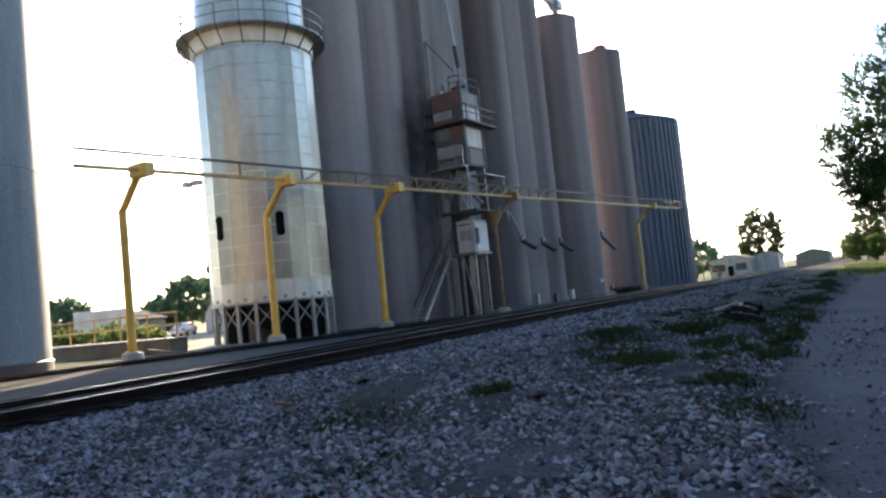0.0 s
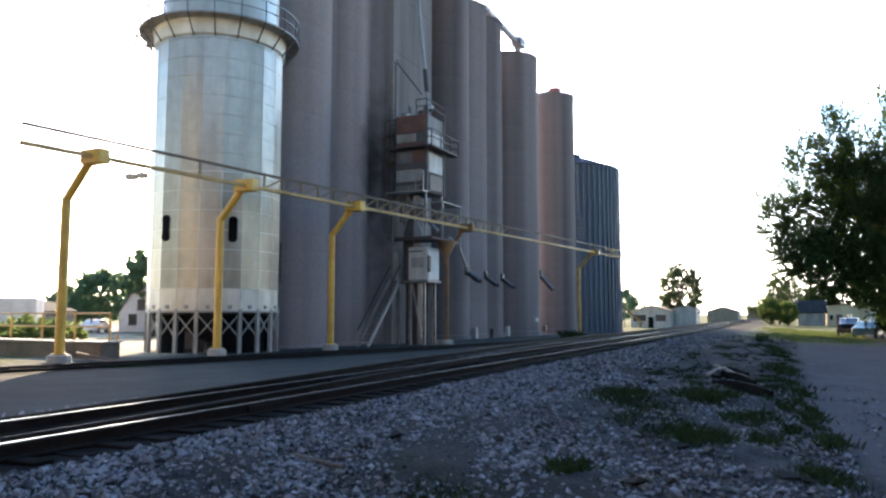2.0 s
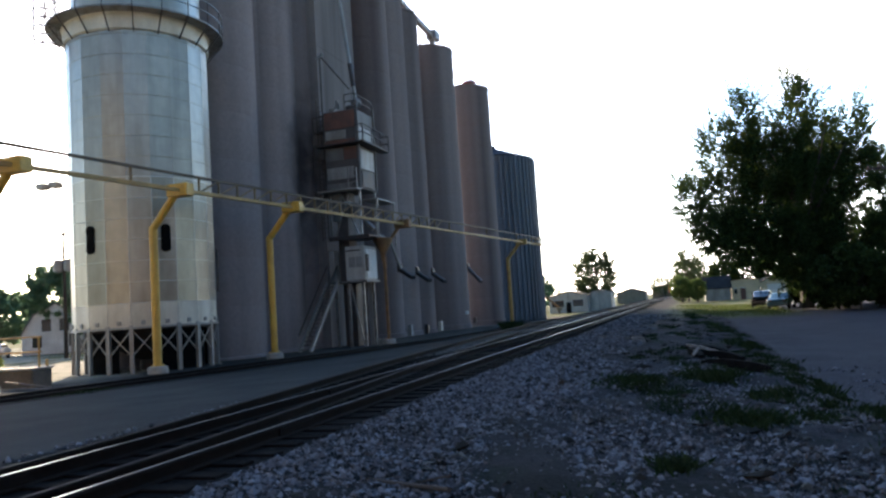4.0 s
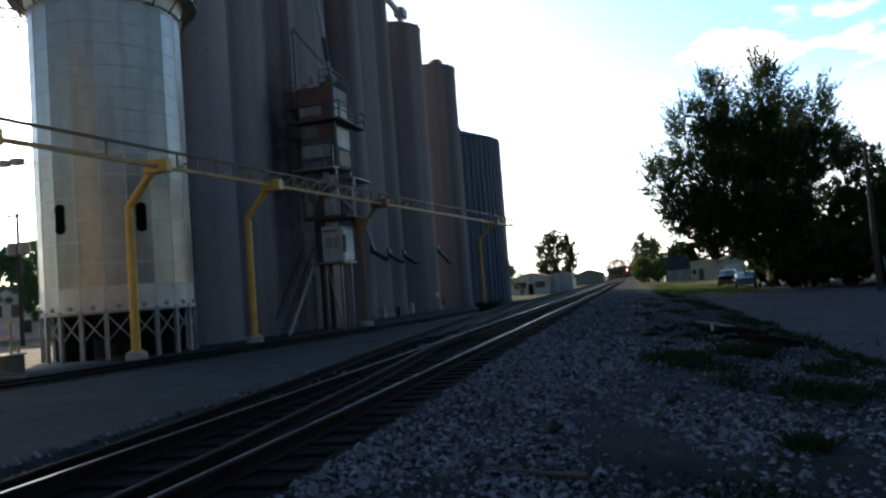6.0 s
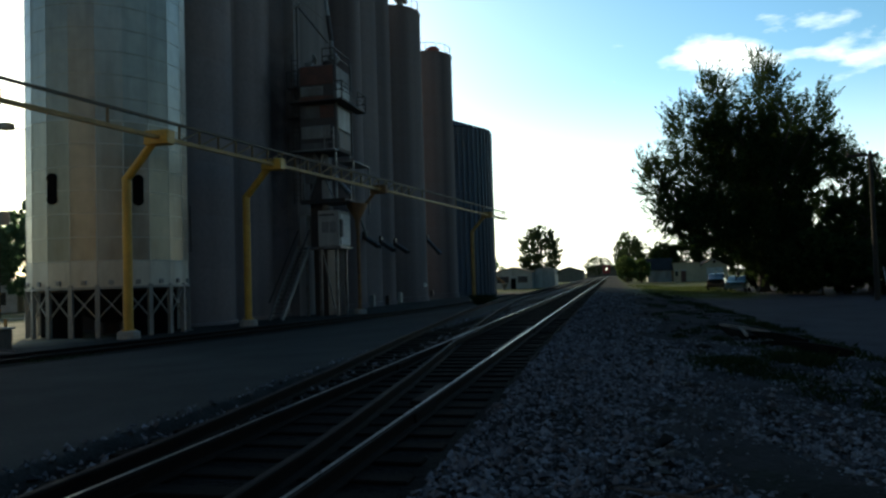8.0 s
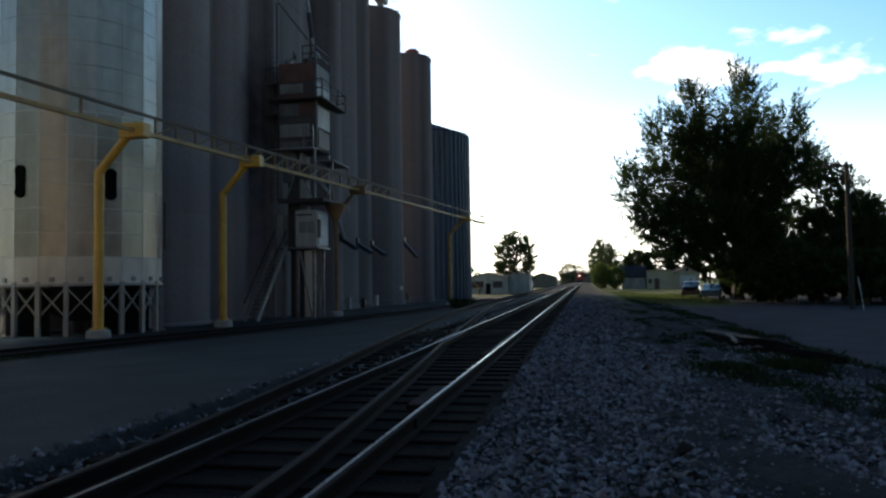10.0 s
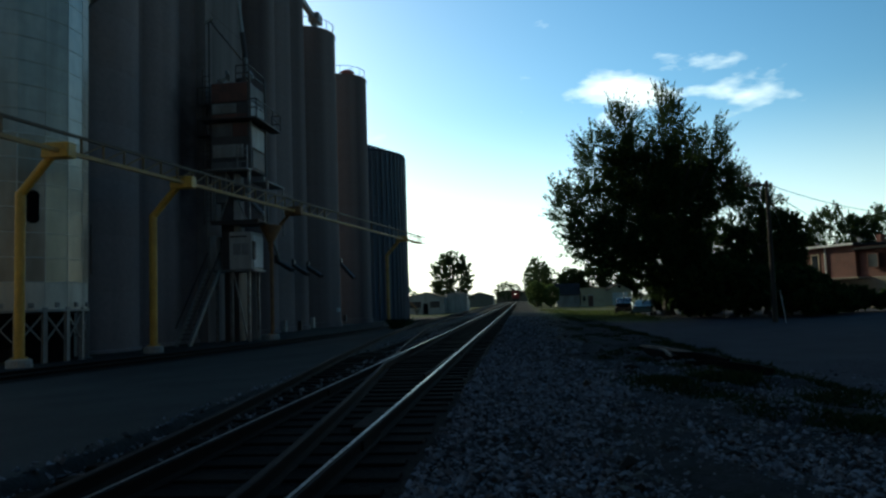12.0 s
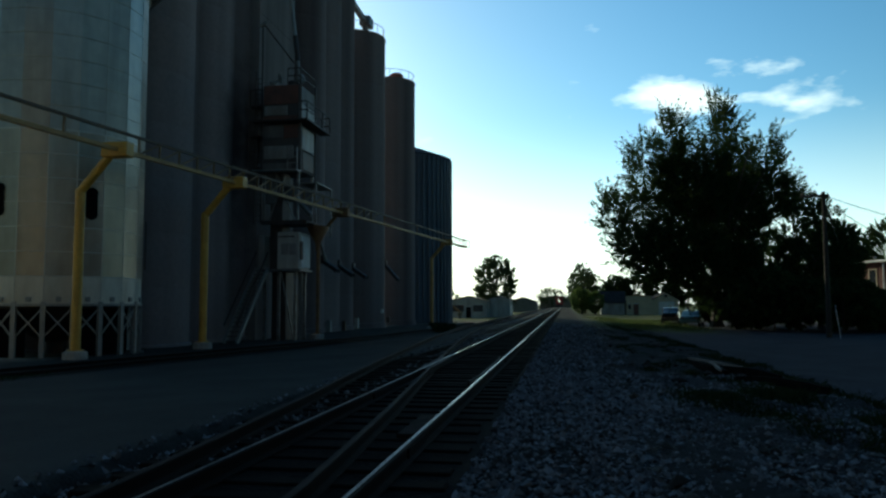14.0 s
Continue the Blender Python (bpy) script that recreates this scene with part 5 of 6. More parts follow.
# ---------- houses and sheds ----------
def brick_house():
    h = thing("brick_house", (31.06, 81.7, -0.8), "two-storey flat-roofed brick house with a balcony", "house", rz=-68.6)
    L, D, H = 14.2, 9.0, 6.1
    # upper storey of brick, lower storey of pale render, both hollow-looking only through their openings
    part("upper_wall", box(0, 0, 3.0, L * 0.63, D, H, 0.02), M_BRICK_WALL, h, "red brick upper wall")
    part("lower_wall", box(0, 0.02, 0, L, D - 0.02, 3.0, 0.02), M_RENDER_WALL, h, "dirty beige rendered ground floor")
    part("side_wing", box(L * 0.63, 0.3, 3.0, L, D - 0.3, 5.6, 0.02), M_BRICK_WALL, h, "dark brick side wing")
    part("roof", box(-0.4, -0.5, H, L * 0.65, D + 0.4, H + 0.22, 0.02), M_ROOF, h, "flat dark roof")
    part("wing_roof", box(L * 0.63, -0.4, 5.6, L + 0.4, D + 0.2, 5.8, 0.02), M_ROOF, h)
    part("fascia", box(-0.42, -0.56, H + 0.02, L * 0.65 + 0.02, -0.5, H + 0.2), M_WHITE, h, "white roof fascia")
    part("wing_fascia", box(L * 0.655, -0.46, 5.62, L + 0.42, -0.4, 5.82), M_ROOF, h)
    part("balcony", box(2.8, -1.5, 2.86, L * 0.75, 0.0, 3.02, 0.02), M_RENDER_WALL, h, "pale balcony slab")
    part("drainpipe", bar((5.3, -0.1, 3.0), (5.3, -0.1, H), 0.16, seg=8), M_WHITE, h, "white drainpipe")
    for x0, z0, w, hh in ((1.1, 3.9, 0.8, 1.5), (3.4, 3.3, 0.9, 2.1), (10.4, 3.9, 1.1, 1.2), (3.2, 0.4, 1.0, 2.0), (6.2, 0.4, 1.6, 2.0)):
        w_ = part("window", box(x0, -0.035, z0, x0 + w, 0.28 if x0 > 9 else -0.004, z0 + hh), M_GLASS, h, "dark window")
        fr = bmesh.new()
        for a in (x0 - 0.08, x0 + w):
            add_box(fr, a, -0.07, z0 - 0.08, a + 0.08, -0.004, z0 + hh + 0.08)
        for a in (z0 - 0.08, z0 + hh):
            add_box(fr, x0, -0.068, a, x0 + w, -0.004, a + 0.08)
        part("frame", fr, M_BRICK_WALL if x0 > 9 else M_STUCCO, w_, "worn window frame")
    for x in (1.5, 4.2, 7.0):
        part("roof_vent", tube([(0.1, 0), (0.1, 0.45), (0.18, 0.46), (0.18, 0.6)], 10), M_GREY_CLAD, h, m=pose(x, 2.5, H + 0.2))
    part("chimney", box(7.6, 4, H + 0.2, 8.2, 4.6, H + 1.1, 0.02), M_BRICK_WALL, h)


brick_house()


def gable_shed(name, x, y, w, d, h, rise, wall_m, label, roof_m=None, rz=0.0, doors=(), category="shed"):
    z = float(ground_z(x, y))
    s = thing(name, (x, y, z), label, category, rz=rz)
    bm = bmesh.new()
    pts = [(0, 0), (w, 0), (w, h), (w / 2, h + rise), (0, h)]
    fr = [bm.verts.new((px, 0, pz - (0.1 if pz == 0 else 0))) for px, pz in pts]
    bk = [bm.verts.new((px, d, pz - (0.1 if pz == 0 else 0))) for px, pz in pts]
    bm.faces.new(fr)
    bm.faces.new(bk[::-1])
    for i in range(5):
        bm.faces.new((fr[i], bk[i], bk[(i + 1) % 5], fr[(i + 1) % 5]))
    bmesh.ops.recalc_face_normals(bm, faces=bm.faces)
    part("wall", bm, wall_m, s)
    for sg in (0, 1):
        bm = bmesh.new()
        a, b = ((-0.25, h - 0.25 * rise * 2 / w), (w / 2, h + rise)) if sg == 0 else ((w / 2, h + rise), (w + 0.25, h - 0.25 * rise * 2 / w))
        vs = [bm.verts.new((px, py, pz + dz)) for dz in (0.02, 0.14) for (px, pz) in (a, b) for py in (-0.3, d + 0.3)]
        for f in ((0, 1, 3, 2), (4, 6, 7, 5), (0, 4, 5, 1), (2, 3, 7, 6), (0, 2, 6, 4), (1, 5, 7, 3)):
            bm.faces.new([vs[k] for k in f])
        bmesh.ops.recalc_face_normals(bm, faces=bm.faces)
        part("roof_slope", bm, roof_m or M_ROOF, s)
    for nm, x0, z0, ww, hh, mm in doors:
        dr = part(nm, box(x0, -0.06, z0, x0 + ww, -0.004, z0 + hh, 0.01), mm, s)
        part("frame", box(x0 - 0.1, -0.04, z0 + hh, x0 + ww + 0.1, -0.003, z0 + hh + 0.1), M_WHITE, dr)
    return s


gable_shed("garage", 18.2, 140, 4.8, 9, 2.7, 1.3, M_STUCCO, "small cream gabled garage with a white door", doors=(("garage_door", 1.2, 0, 2.8, 2.3, M_WHITE), ("vent", 2.3, 3.2, 0.5, 0.5, M_DARK)), category="garage")
gable_shed("outbuilding", 13.5, 139, 4.6, 8, 3.4, 0.2, M_STUCCO, "cream outbuilding with a dark door", doors=(("door", 1.3, 0, 0.9, 2.0, M_RED_STEEL), ("window", 0.3, 1.0, 0.5, 0.9, M_GLASS)))
gable_shed("shed", 13.2, 139, 5.0, 4.3, 2.3, 2.0, M_GREY_CLAD, "grey wooden shed with a steep dark roof on the verge", rz=90, doors=(("door", 1.6, 0, 1.2, 2.0, M_RED_STEEL),))


def gambrel_house(x, y, rz):
    t = thing("gambrel_house", (x, y, float(ground_z(x, y)) - 0.05), "white barn-shaped house with a grey gambrel roof", "house", rz=rz)
    w, d, h = 6.4, 9.0, 2.2
    outline = [(0, 0), (w, 0), (w, h), (w - 1.2, h + 2.1), (w / 2, h + 3.2), (1.2, h + 2.1), (0, h)]
    bm = bmesh.new()
    fr = [bm.verts.new((px, 0, pz)) for px, pz in outline]
    bk = [bm.verts.new((px, d, pz)) for px, pz in outline]
    bm.faces.new(fr)
    bm.faces.new(bk[::-1])
    for k in range(len(outline)):
        bm.faces.new((fr[k], bk[k], bk[(k + 1) % len(outline)], fr[(k + 1) % len(outline)]))
    bmesh.ops.recalc_face_normals(bm, faces=bm.faces)
    part("wall", bm, M_WHITE, t, "white clapboard wall")
    for (ax, az), (bx, bz) in zip(outline[2:6], outline[3:7]):
        q = Vector((bx - ax, 0, bz - az)).normalized()
        up = Vector((q.z, 0, -q.x)) if (q.z * (ax + bx - w)) > 0 or (abs(ax + bx - w) < 0.1) else Vector((-q.z, 0, q.x))
        up = up if up.z > 0 else -up
        bm = bmesh.new()
        vs = [bm.verts.new((px + up.x * o, py, pz + up.z * o)) for o in (0.01, 0.14) for px, pz in ((ax, az), (bx, bz)) for py in (-0.3, d + 0.3)]
        for f in ((0, 1, 3, 2), (4, 6, 7, 5), (0, 4, 5, 1), (2, 3, 7, 6), (0, 2, 6, 4), (1, 5, 7, 3)):
            bm.faces.new([vs[k] for k in f])
        bmesh.ops.recalc_face_normals(bm, faces=bm.faces)
        part("roof_slope", bm, M_TOWER_GREY, t, "grey shingled roof slope")
    for x0, z0 in ((1.9, 2.5), (3.6, 2.5), (1.0, 0.8), (4.5, 0.8)):
        win = part("window", box(x0, -0.05, z0, x0 + 0.9, -0.004, z0 + 1.3, 0.01), M_GLASS, t)
        part("sill", box(x0 - 0.1, -0.12, z0 - 0.1, x0 + 1.0, -0.004, z0, 0.01), M_WHITE, win)
    part("lean_to", box(w, 1.0, 0, w + 4.5, d - 1, 2.4, 0.03), M_PALE_CLAD, t, "pale low side wing")
    part("lean_to_roof", box(w, 0.8, 2.4, w + 4.7, d - 0.8, 2.55, 0.02), M_TOWER_GREY, t)


gambrel_house(-61.5, 58.0, 42)
gable_shed("yard_shed", -66, 46, 6, 5, 2.2, 1.0, M_GREY_CLAD, "low grey yard shed", rz=20, doors=(("door", 2, 0, 1.6, 1.9, M_DARK),))
gable_shed("far_building", -20.2, 142, 7.5, 9, 3.2, 1.0, M_PALE_CLAD, "pale low house with a faded roof beyond the crossing", roof_m=M_RENDER_WALL, doors=(("window", 0.5, 1.2, 2.4, 1.3, M_GLASS), ("door", 3.3, 0, 1.0, 2.1, M_DARK), ("window", 4.7, 1.2, 1.9, 1.3, M_GLASS)), category="building")
gable_shed("far_garage", -12.6, 146, 4.0, 8, 3.6, 0.5, M_PALE_CLAD, "plain pale garage beyond the crossing", roof_m=M_GREY_CLAD, category="building")
gable_shed("far_barn", -16, 240, 9, 16, 3.4, 1.4, M_RENDER_WALL, "distant dull brown barn with a low roof", category="barn")
gable_shed("far_hall", -9, 330, 14, 20, 5, 1.5, M_RENDER_WALL, "distant beige industrial hall", category="building")


# ---------- cars ----------
def car(x, y, rz, paint, label, tall=0.0):
    c = thing("car", (x, y, float(ground_z(x, y)) - 0.01), label, "car", rz=rz)
    side = [(-2.2, 0.32), (-2.22, 0.75), (-2.05, 0.92 + tall), (-1.35, 0.98 + tall), (-0.7, 1.42 + tall), (0.75, 1.44 + tall), (1.45, 0.98), (2.1, 0.86), (2.25, 0.6), (2.2, 0.32)]
    bm = bmesh.new()
    loops = []
    for yy, k in ((-0.86, 0.94), (-0.8, 1.0), (0.8, 1.0), (0.86, 0.94)):
        loops.append([bm.verts.new((px, yy * (0.84 if pz > 1.1 else 1), 0.32 + (pz - 0.32) * k)) for px, pz in side])
    for a, b in zip(loops, loops[1:]):
        for i in range(len(side)):
            bm.faces.new((a[i], a[(i + 1) % len(side)], b[(i + 1) % len(side)], b[i]))
    bm.faces.new(loops[0][::-1])
    bm.faces.new(loops[-1])
    bmesh.ops.recalc_face_normals(bm, faces=bm.faces)
    bmesh.ops.bevel(bm, geom=bm.edges[:], offset=0.03, segments=1, affect="EDGES")
    part("body", bm, paint, c, smooth=True)
    for yy in (-0.79, 0.75):
        part("side_window", box(-0.9, yy - 0.012, 1.0 + tall * 0.9, 0.95, yy + 0.052, 1.33 + tall, 0.01), M_GLASS, c)
    part("windscreen", bar((1.44, -0.0, 1.02 + tall * 0.3), (0.84, 0.0, 1.40 + tall), 0.04, 1.25), M_GLASS, c)
    part("rear_window", bar((-1.34, 0.0, 1.02 + tall), (-0.8, 0.0, 1.38 + tall), 0.04, 1.2), M_GLASS, c)
    for xx in (-1.4, 1.4):
        for yy in (-0.78, 0.78):
            w = part("wheel", tube([(0.2, -0.1), (0.33, -0.1), (0.33, 0.1), (0.2, 0.1)], 20), M_RUBBER, c, m=pose(xx, yy, 0.33, 90, 0, 0))
            part("rim", tube([(0.2, -0.11), (0.05, -0.12), (0.05, 0.12), (0.2, 0.11)], 14), M_STEEL, w)
    for yy in (-0.6, 0.6):
        part("headlight", box(2.12, yy - 0.18, 0.64, 2.25, yy + 0.18, 0.78, 0.02), M_WHITE, c)
        part("tail_light", box(-2.24, yy - 0.15, 0.72, -2.16, yy + 0.15, 0.86, 0.02), M_RED_STEEL, c)


M_CAR_BLUE = material("teal_car_paint", (0.05, 0.13, 0.16), 0.3, 0.2, bump=0, dirt=0.05)
M_CAR_DARK = material("black_car_paint", (0.02, 0.02, 0.024), 0.25, 0.2, bump=0, dirt=0.05)
car(13.9, 70.5, 74, M_CAR_BLUE, "teal blue parked car under the maple")
car(12.9, 77, 80, M_CAR_DARK, "dark parked pickup-like car beside the garage", 0.25)
car(-59.5, 53.2, 125, M_WHITE, "white parked car in the sunny yard")


def locomotive(y):
    t = thing("locomotive", (0, y, 0), "distant red locomotive on the main track", "locomotive")
    part("hood", box(-1.3, 0, 0.95, 1.3, 13, 3.1, 0.15), M_RED_PAINT, t, "long red hood")
    part("cab", box(-1.45, 2.2, 0.95, 1.45, 5.0, 4.1, 0.15), M_RED_PAINT, t, "red driver's cab")
    for u in (-0.7, 0.7):
        part("windscreen", box(u - 0.45, 2.16, 3.15, u + 0.45, 2.22, 3.75, 0.01), M_GLASS, t)
    part("frame", box(-1.4, -0.5, 0.6, 1.4, 13.5, 0.95, 0.04), M_DARK_STEEL, t, "dark underframe")
    part("pilot", box(-1.3, -0.7, 0.1, 1.3, -0.45, 0.8, 0.04), M_DARK_STEEL, t)
    for v in (1.5, 3.6, 9.2, 11.3):
        for u in (-0.75, 0.75):
            part("wheel", tube([(0.48, -0.07), (0.5, 0), (0.48, 0.07)], 16), M_DARK_STEEL, t, m=pose(u, v, 0.5, 0, 90, 0))
    part("headlight", tube([(0.2, 0), (0.22, 0.04), (0.18, 0.1)], 14), M_HEADLIGHT, t, "lit headlight", m=pose(0, -0.02, 2.75, 90, 0, 0))


M_RED_PAINT = material("red_locomotive_paint", (0.42, 0.05, 0.04), 0.5, other=(0.3, 0.035, 0.03), bump=0, dirt=0.1)
M_HEADLIGHT = material("lit_headlight", (0.9, 0.88, 0.8), 0.3, bump=0)
M_HEADLIGHT.node_tree.nodes["Principled BSDF"].inputs["Emission Color"].default_value = (1.0, 0.93, 0.8, 1)
M_HEADLIGHT.node_tree.nodes["Principled BSDF"].inputs["Emission Strength"].default_value = 6.0
locomotive(300)


def trailer(x, y, rz):
    t = thing("box_trailer", (x, y, float(ground_z(x, y))), "white box trailer parked in the sunny yard", "trailer", rz=rz)
    part("body", box(-2.4, -1.1, 0.75, 2.4, 1.1, 3.3, 0.06), M_WHITE, t, "white box body")
    part("chassis", box(-2.3, -0.5, 0.5, 3.4, 0.5, 0.75, 0.03), M_DARK_STEEL, t)
    part("rear_door", box(-2.44, -0.95, 0.85, -2.4, 0.95, 3.2, 0.01), M_PALE_CLAD, t)
    for u in (-0.6, 0.4):
        for v in (-1.0, 1.0):
            w = part("wheel", tube([(0.2, -0.1), (0.38, -0.1), (0.38, 0.1), (0.2, 0.1)], 18), M_RUBBER, t, m=pose(u, v, 0.38, 90, 0, 0))
            part("rim", tube([(0.2, -0.08), (0.05, -0.09), (0.05, 0.09), (0.2, 0.08)], 12), M_STEEL, w)


trailer(-53.2, 39.5, 38)
auger = thing("grain_auger", stand(-21.5, 136, 0.0), "slanting rusty grain auger beyond the bin", "auger")
part("tube", bar((4.2, 0, 1.2), (-1.5, 0, 6.4), 0.4, seg=10), M_RUST, auger, smooth=True)
part("stand", bar((1.4, 0, 0), (1.4, 0, 3.7), 0.14), M_STEEL, auger)
part("hopper", tube([(0.25, 0), (0.3, 0.5), (0.7, 1.1)], 12), M_STEEL, auger, m=pose(4.2, 0, 0))

# ---------- poles, cables, lamps ----------
def utility_pole(x, y, top, label, arm, drums=False):
    z = float(ground_z(x, y))
    p = thing("utility_pole", (x, y, z - 0.05), label, "utility pole")
    h = top - z + 0.05
    part("shaft", tube([(0.17, 0), (0.13, h * 0.6), (0.10, h)], 12), M_POLE, p, smooth=True)
    part("crossarm", bar((-arm, 0, h - 0.25), (arm * 0.25, 0, h - 0.25), 0.11, 0.13), M_POLE, p)
    for u in (-arm * 0.92, -arm * 0.5):
        part("insulator", tube([(0.035, 0), (0.06, 0.05), (0.05, 0.12), (0.02, 0.16)], 10), M_DARK_STEEL, p, m=pose(u, 0, h - 0.19))
    if drums:
        for u in (-0.55, 0.55):
            d = part("transformer", tube([(0.1, 0), (0.42, 0.1), (0.42, 1.0), (0.1, 1.1)], 18), M_GREY_CLAD, p, "grey transformer drum", smooth=True, m=pose(u, 0, h - 3.4))
        part("yoke", bar((-0.6, 0, h - 2.9), (0.6, 0, h - 2.9), 0.1), M_DARK_STEEL, p)
    return p


gatepost = thing("gate_post", stand(-16.6, 19.6), "short yellow tube post beside the ramp", "post")
part("tube", bar((0, 0, 0), (0, 0, 0.95), 0.1, seg=8), M_YELLOW_PALE, gatepost)
part("cap", tube([(0.055, 0.95), (0.055, 0.97), (0.02, 0.99)], 8), M_YELLOW_PALE, gatepost)
utility_pole(17.9, 47, 8.1, "weathered wooden utility pole beside the lane", 1.3)
utility_pole(-42, 45, 9.7, "wooden yard pole carrying two transformer drums", 1.4, True)
guy = thing("guy_marker", stand(18.3, 46.3), "white guy-wire marker tube", "marker")
part("tube", bar((0, 0, 0), (-0.2, 0.15, 2.0), 0.04, seg=8), M_WHITE, guy)


def cable(a, b, sag, label, th=0.022):
    a, b = Vector(a), Vector(b)
    t = thing("overhead_cable", a, label, "cable", "overhead cables")
    pts = [a.lerp(b, i / 24) - Vector((0, 0, sag * 4 * (i / 24) * (1 - i / 24))) - a for i in range(25)]
    bm = bmesh.new()
    for p, q in zip(pts, pts[1:]):
        add_bar(bm, p, q, th, seg=5)
    part("wire", bm, M_CABLE, t)


cable((17.9, 47, 7.9), (40, 64, 7.4), 1.1, "black overhead cable running from the pole", 0.04)
cable((17.9, 47, 7.7), (31.5, 81, 5.4), 0.7, "black service cable drooping to the house", 0.05)
cable((17.9, 47, 7.6), (36, 70, 5.2), 0.8, "black service cable drooping to the house", 0.05)
cable((-42, 45, 9.5), (-120, 30, 10.5), 1.0, "black overhead cable over the yard", 0.04)

lamp = thing("floodlight", (-20.75, 25.9, 8.3), "twin floodlight on an arm from the bin wall", "floodlight")
part("arm", bar((0, 0, 0), (-2.7, 0.1, 0.25), 0.07, seg=8), M_DARK_STEEL, lamp)
for u in (-1.9, -2.7):
    part("lamp_head", box(u - 0.26, -0.2, 0.12, u + 0.26, 0.25, 0.42, 0.04), M_GREY_CLAD, lamp)
part("stem", bar((-2.3, 0.05, 0.2), (-2.3, 0.05, -0.35), 0.05, seg=8), M_DARK_STEEL, lamp)

# head gear and slanting conveyor on the silo roofs
conv = thing("roof_conveyor", (-17.5, 62.5, 29.5), "slanting steel conveyor stepping down between silo roofs", "conveyor")
part("duct", bar((0, -1.5, 1.1), (0.2, 7.9, 0.55), 0.45, 0.5), M_GREY_CLAD, conv, "square conveyor duct")
part("drop_leg", bar((0.2, 7.5, 0.6), (0.2, 7.5, -1.14), 0.5, 0.45), M_STEEL, conv, "drop leg onto the silo roof")
part("head_box", box(-0.35, 7.0, 0.2, 0.75, 8.5, 1.15, 0.04), M_STEEL, conv)
for u in (0.2, 3.0):
    part("stand", bar((0.05, u - 1.5, -0.6), (0.05, u - 1.5, 1.0), 0.12), M_STEEL, conv)
rim = thing("roof_railing", (-18.9, 57, 28.9), "thin steel railing along the silo rims", "railing")
for xx, yy, zz in ((0, 0, 0), (0, 3.9, 0), (0.5, 13.2, -0.5), (0.9, 26.2, -1.2)):
    part("hoop", tube([(2.86, 0.95), (2.91, 0.95), (2.91, 1.0), (2.86, 1.0), (2.86, 0.95)], 40, cap=False), M_STEEL, rim, m=pose(xx, yy, zz))
    for k in range(14):
        a = 6.2832 * k / 14
        part("post", bar((2.88 * math.cos(a), 2.88 * math.sin(a), -0.02), (2.88 * math.cos(a), 2.88 * math.sin(a), 1.0), 0.045), M_STEEL, rim, m=pose(xx, yy, zz))

# ---------- yard on the left: ramp, railing ----------
ramp = thing("loading_ramp", (-15.9, 18.3, -0.62), "low concrete loading ramp with broken edges", "ramp")
part("slab", box(-13, 0, 0, 0, 0.9, 0.80, 0.05), M_RAMP, ramp)
part("coping", box(-13.05, -0.06, 0.80, 0.05, 0.95, 0.86, 0.02), M_FOOTING, ramp, "pale worn coping")
fence = thing("yard_railing", (-15.9, 18.9, 0.24), "yellow tube railing on the loading ramp", "railing")
for k in range(7):
    part("post", bar((-0.3 - 2.0 * k, 0, 0), (-0.3 - 2.0 * k, 0, 1.1), 0.08, seg=8), M_YELLOW_PALE, fence)
for z in (0.55, 1.08):
    part("rail", bar((-0.2, 0, z), (-12.5, 0, z), 0.07, seg=8), M_YELLOW_PALE, fence)
for k, (a, b) in enumerate((((-1.2, -0.2, 0.02), (0.9, -0.9, 0.02)), ((0.6, -0.5, 0.05), (-0.4, -1.4, 0.35)))):
    bd = thing("loose_board", (-15.2, 18.4, -0.45), "weathered loose board leaning by the ramp", "board")
    part("board", bar(a, b, 0.16, 0.04), M_WOOD, bd)

# small plates and hatches along the silo feet
for x, y, z, w, h, mm in ((-15.85, 55.0, -0.3, 0.5, 0.9, M_GREY_CLAD), (-15.85, 59.0, -0.4, 0.45, 0.8, M_DARK_STEEL), (-15.35, 69.6, 0.7, 0.4, 0.35, M_WHITE), (-15.5, 73.0, -0.2, 0.5, 0.6, M_DARK_STEEL), (-15.95, 63.0, -0.3, 0.5, 0.9, M_PALE_CLAD)):
    hp = thing("access_hatch", (x, y, z), "small metal access hatch on a silo foot", "hatch", "silo hatches")
    part("plate", box(-0.25, -w / 2, -h / 2, 0.05, w / 2, h / 2, 0.01), mm, hp)
    part("grip", bar((0.09, -0.08, 0), (0.09, 0.08, 0), 0.03), M_DARK_STEEL, hp)

# pipe bracket on the silo wall and a bent downpipe
dp = thing("down_spout", (-15.6, 50.6, 4.6), "pale bent down-spout on the silo wall", "pipe")
part("pipe", bar((0.1, 0, 2.2), (0.5, 0.9, 0), 0.2, seg=10), M_GREY_CLAD, dp, smooth=True)
part("elbow", bar((-0.6, -0.3, 2.7), (0.12, 0.02, 2.15), 0.2, seg=10), M_GREY_CLAD, dp, smooth=True)

